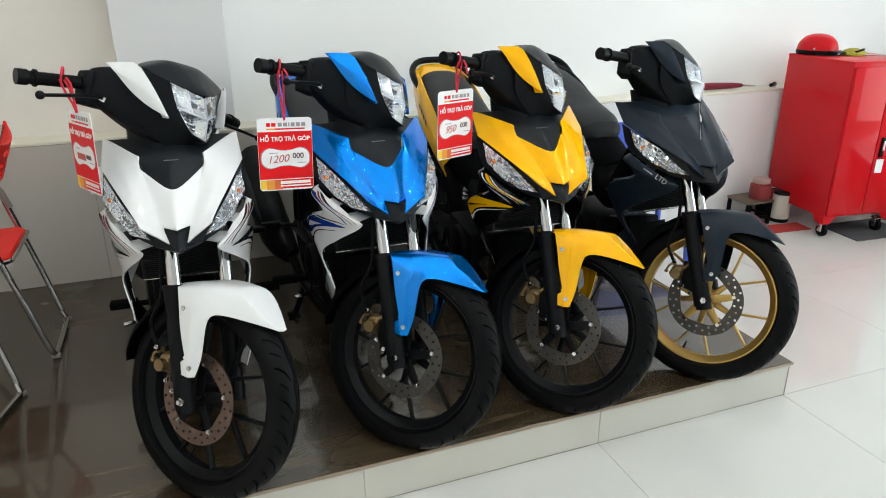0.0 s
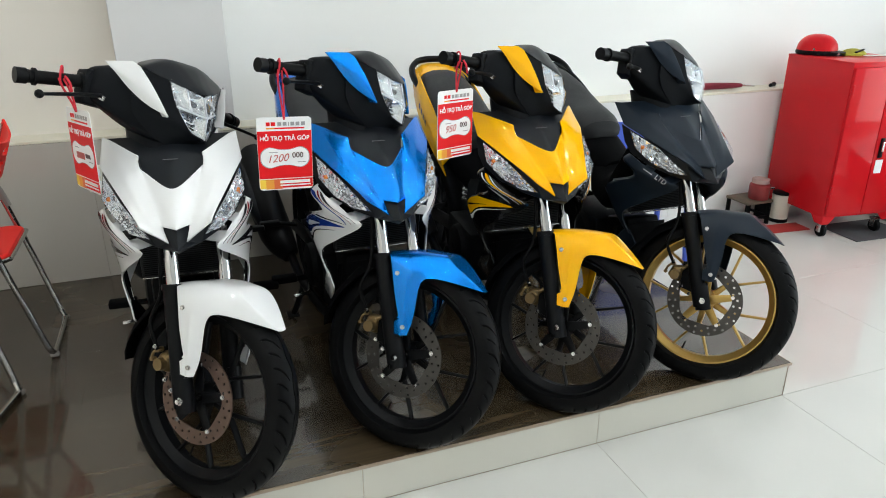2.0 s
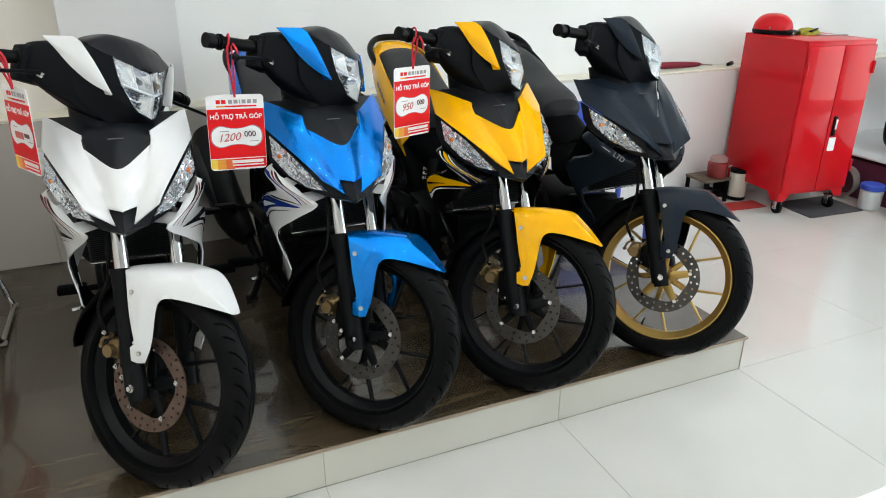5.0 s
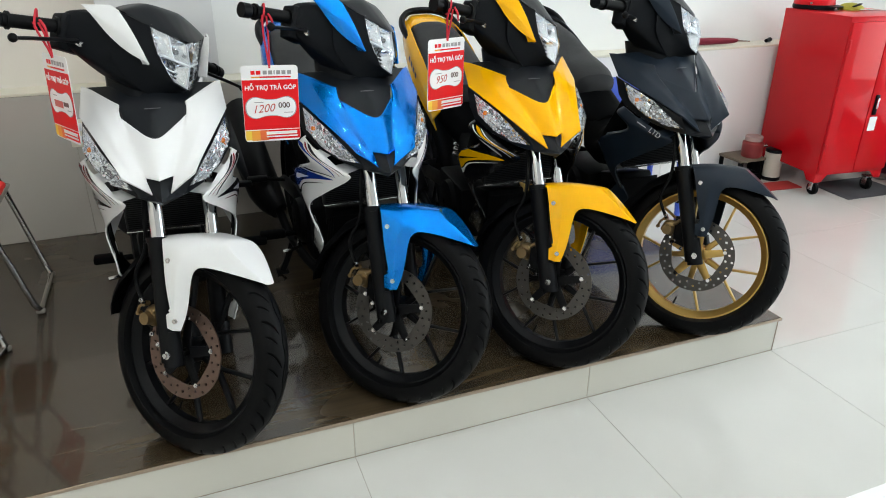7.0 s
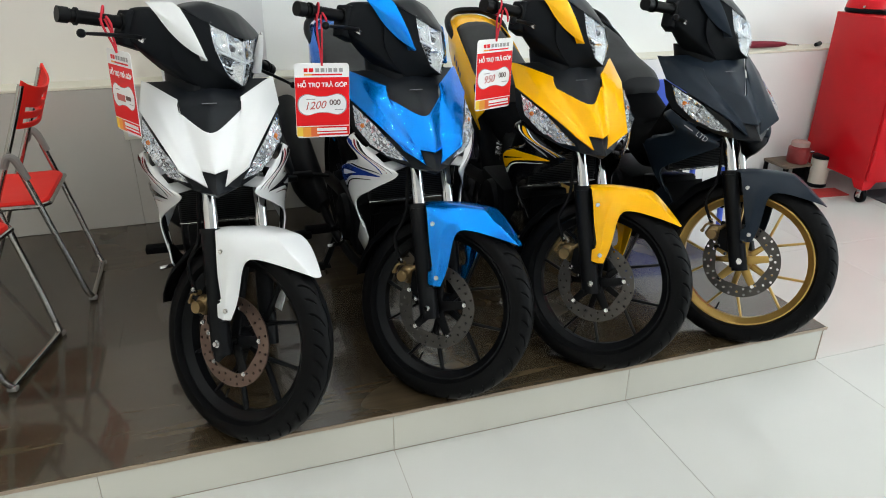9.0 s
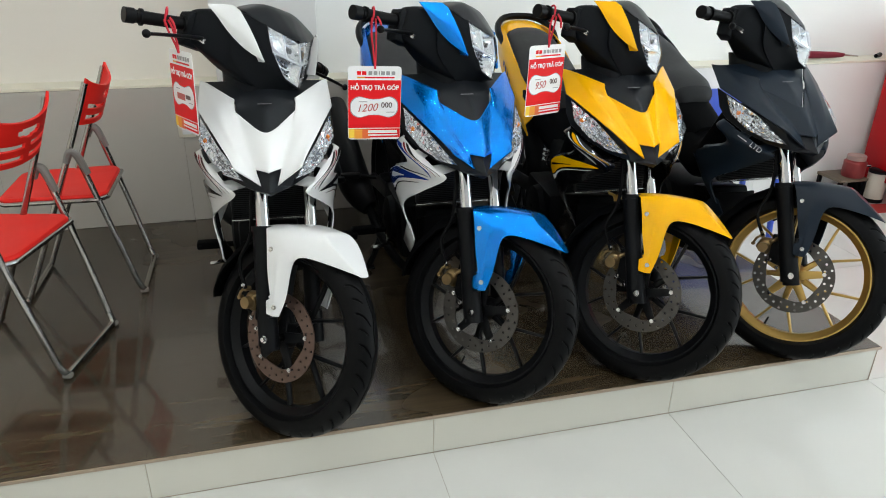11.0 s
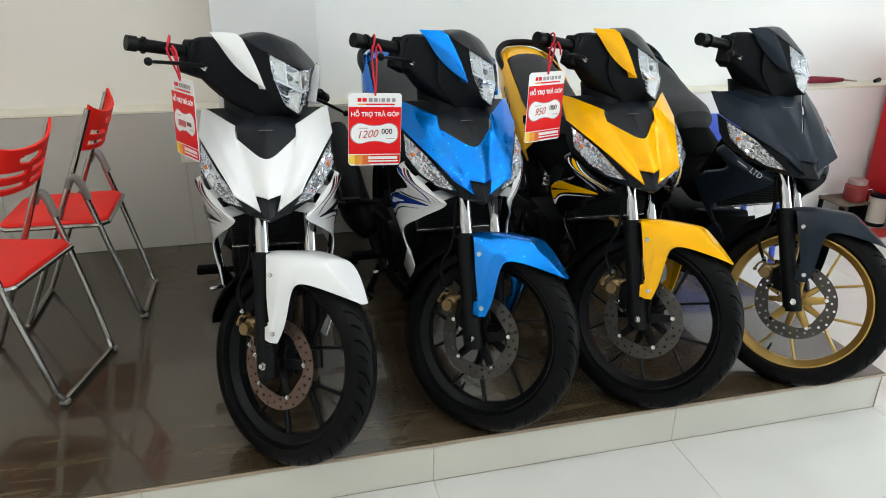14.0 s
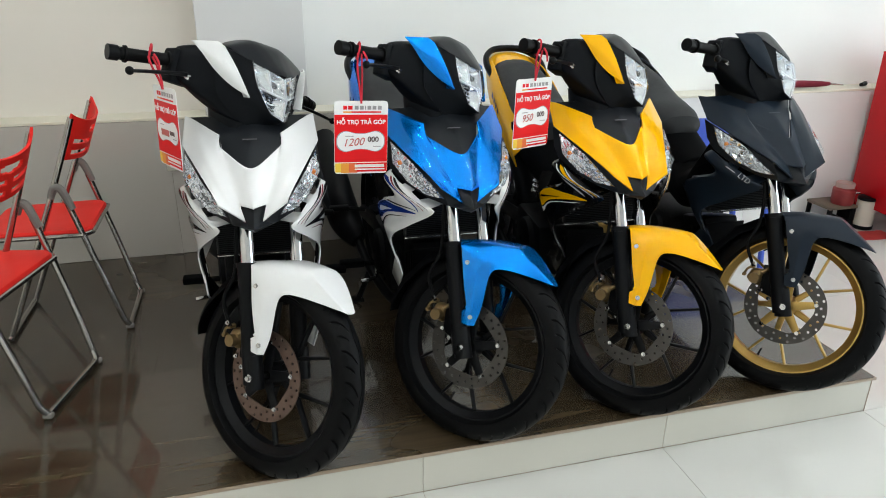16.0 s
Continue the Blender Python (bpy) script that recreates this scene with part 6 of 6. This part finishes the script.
# cream front and end tiles of the platform
me = tile_mesh("front_tile", TILE - 0.0012, PLAT - 0.0125, 0.010, M_CREAM)
for i in range(6):
    t = new("front_tile", me)
    t.parent = platform
    t.matrix_basis = Matrix.Translation((-(i + 0.5) * TILE, 0.0, (PLAT - 0.012) / 2 + 0.0003)) @ pose(0, 0, 0, 90, 0, 0)
for i in range(3):
    n = TILE if i < 2 else DADO_Y - 2 * TILE
    t = new("end_tile", tile_mesh("end_tile", n - 0.0012, PLAT - 0.0135, 0.010, M_CREAM))
    t.parent = platform
    t.matrix_basis = Matrix.Translation((0.004, i * TILE + n / 2, (PLAT - 0.012) / 2 + 0.001)) @ pose(0, 0, 0, 90, 0, 90)
part("edge_trim", join(box((4.212, 0.004, 0.0105), (-2.094, -0.0062, PLAT - 0.0062), 0.001), box((0.004, DADO_Y, 0.0105), (0.0082, DADO_Y / 2 - 0.004, PLAT - 0.0062), 0.001)), M_EDGE, platform, "thin brown trim under the edge of the planks")
part("corner_trim", box((0.002, 0.002, PLAT - 0.012), (0.0026, -0.0006, (PLAT - 0.012) / 2)), M_EDGE, platform, "thin brown corner joint")

# wood-look planks on top
me = tile_mesh("plank", 1.2 - 0.0003, 0.2 - 0.0003, 0.011, M_PLANK, 0.0002)
row = 0
y = -0.004
while y < DADO_Y - 0.01:
    d = min(0.2, DADO_Y - y)
    x = 0.006
    first = True
    while x > XW:
        n = 1.2 if not (first and row % 3) else 0.4 * (row % 3)
        n = min(n, x - XW)
        mesh = me if n == 1.2 and d == 0.2 else tile_mesh("plank", n - 0.0003, d - 0.0003, 0.011, M_PLANK, 0.0002)
        t = new("plank", mesh)
        t.parent, t.location = platform, (x - n / 2, y + d / 2, PLAT)
        x -= n
        first = False
    y += 0.2
    row += 1

# dado tiles, in the paler colour from x = -0.775 eastwards
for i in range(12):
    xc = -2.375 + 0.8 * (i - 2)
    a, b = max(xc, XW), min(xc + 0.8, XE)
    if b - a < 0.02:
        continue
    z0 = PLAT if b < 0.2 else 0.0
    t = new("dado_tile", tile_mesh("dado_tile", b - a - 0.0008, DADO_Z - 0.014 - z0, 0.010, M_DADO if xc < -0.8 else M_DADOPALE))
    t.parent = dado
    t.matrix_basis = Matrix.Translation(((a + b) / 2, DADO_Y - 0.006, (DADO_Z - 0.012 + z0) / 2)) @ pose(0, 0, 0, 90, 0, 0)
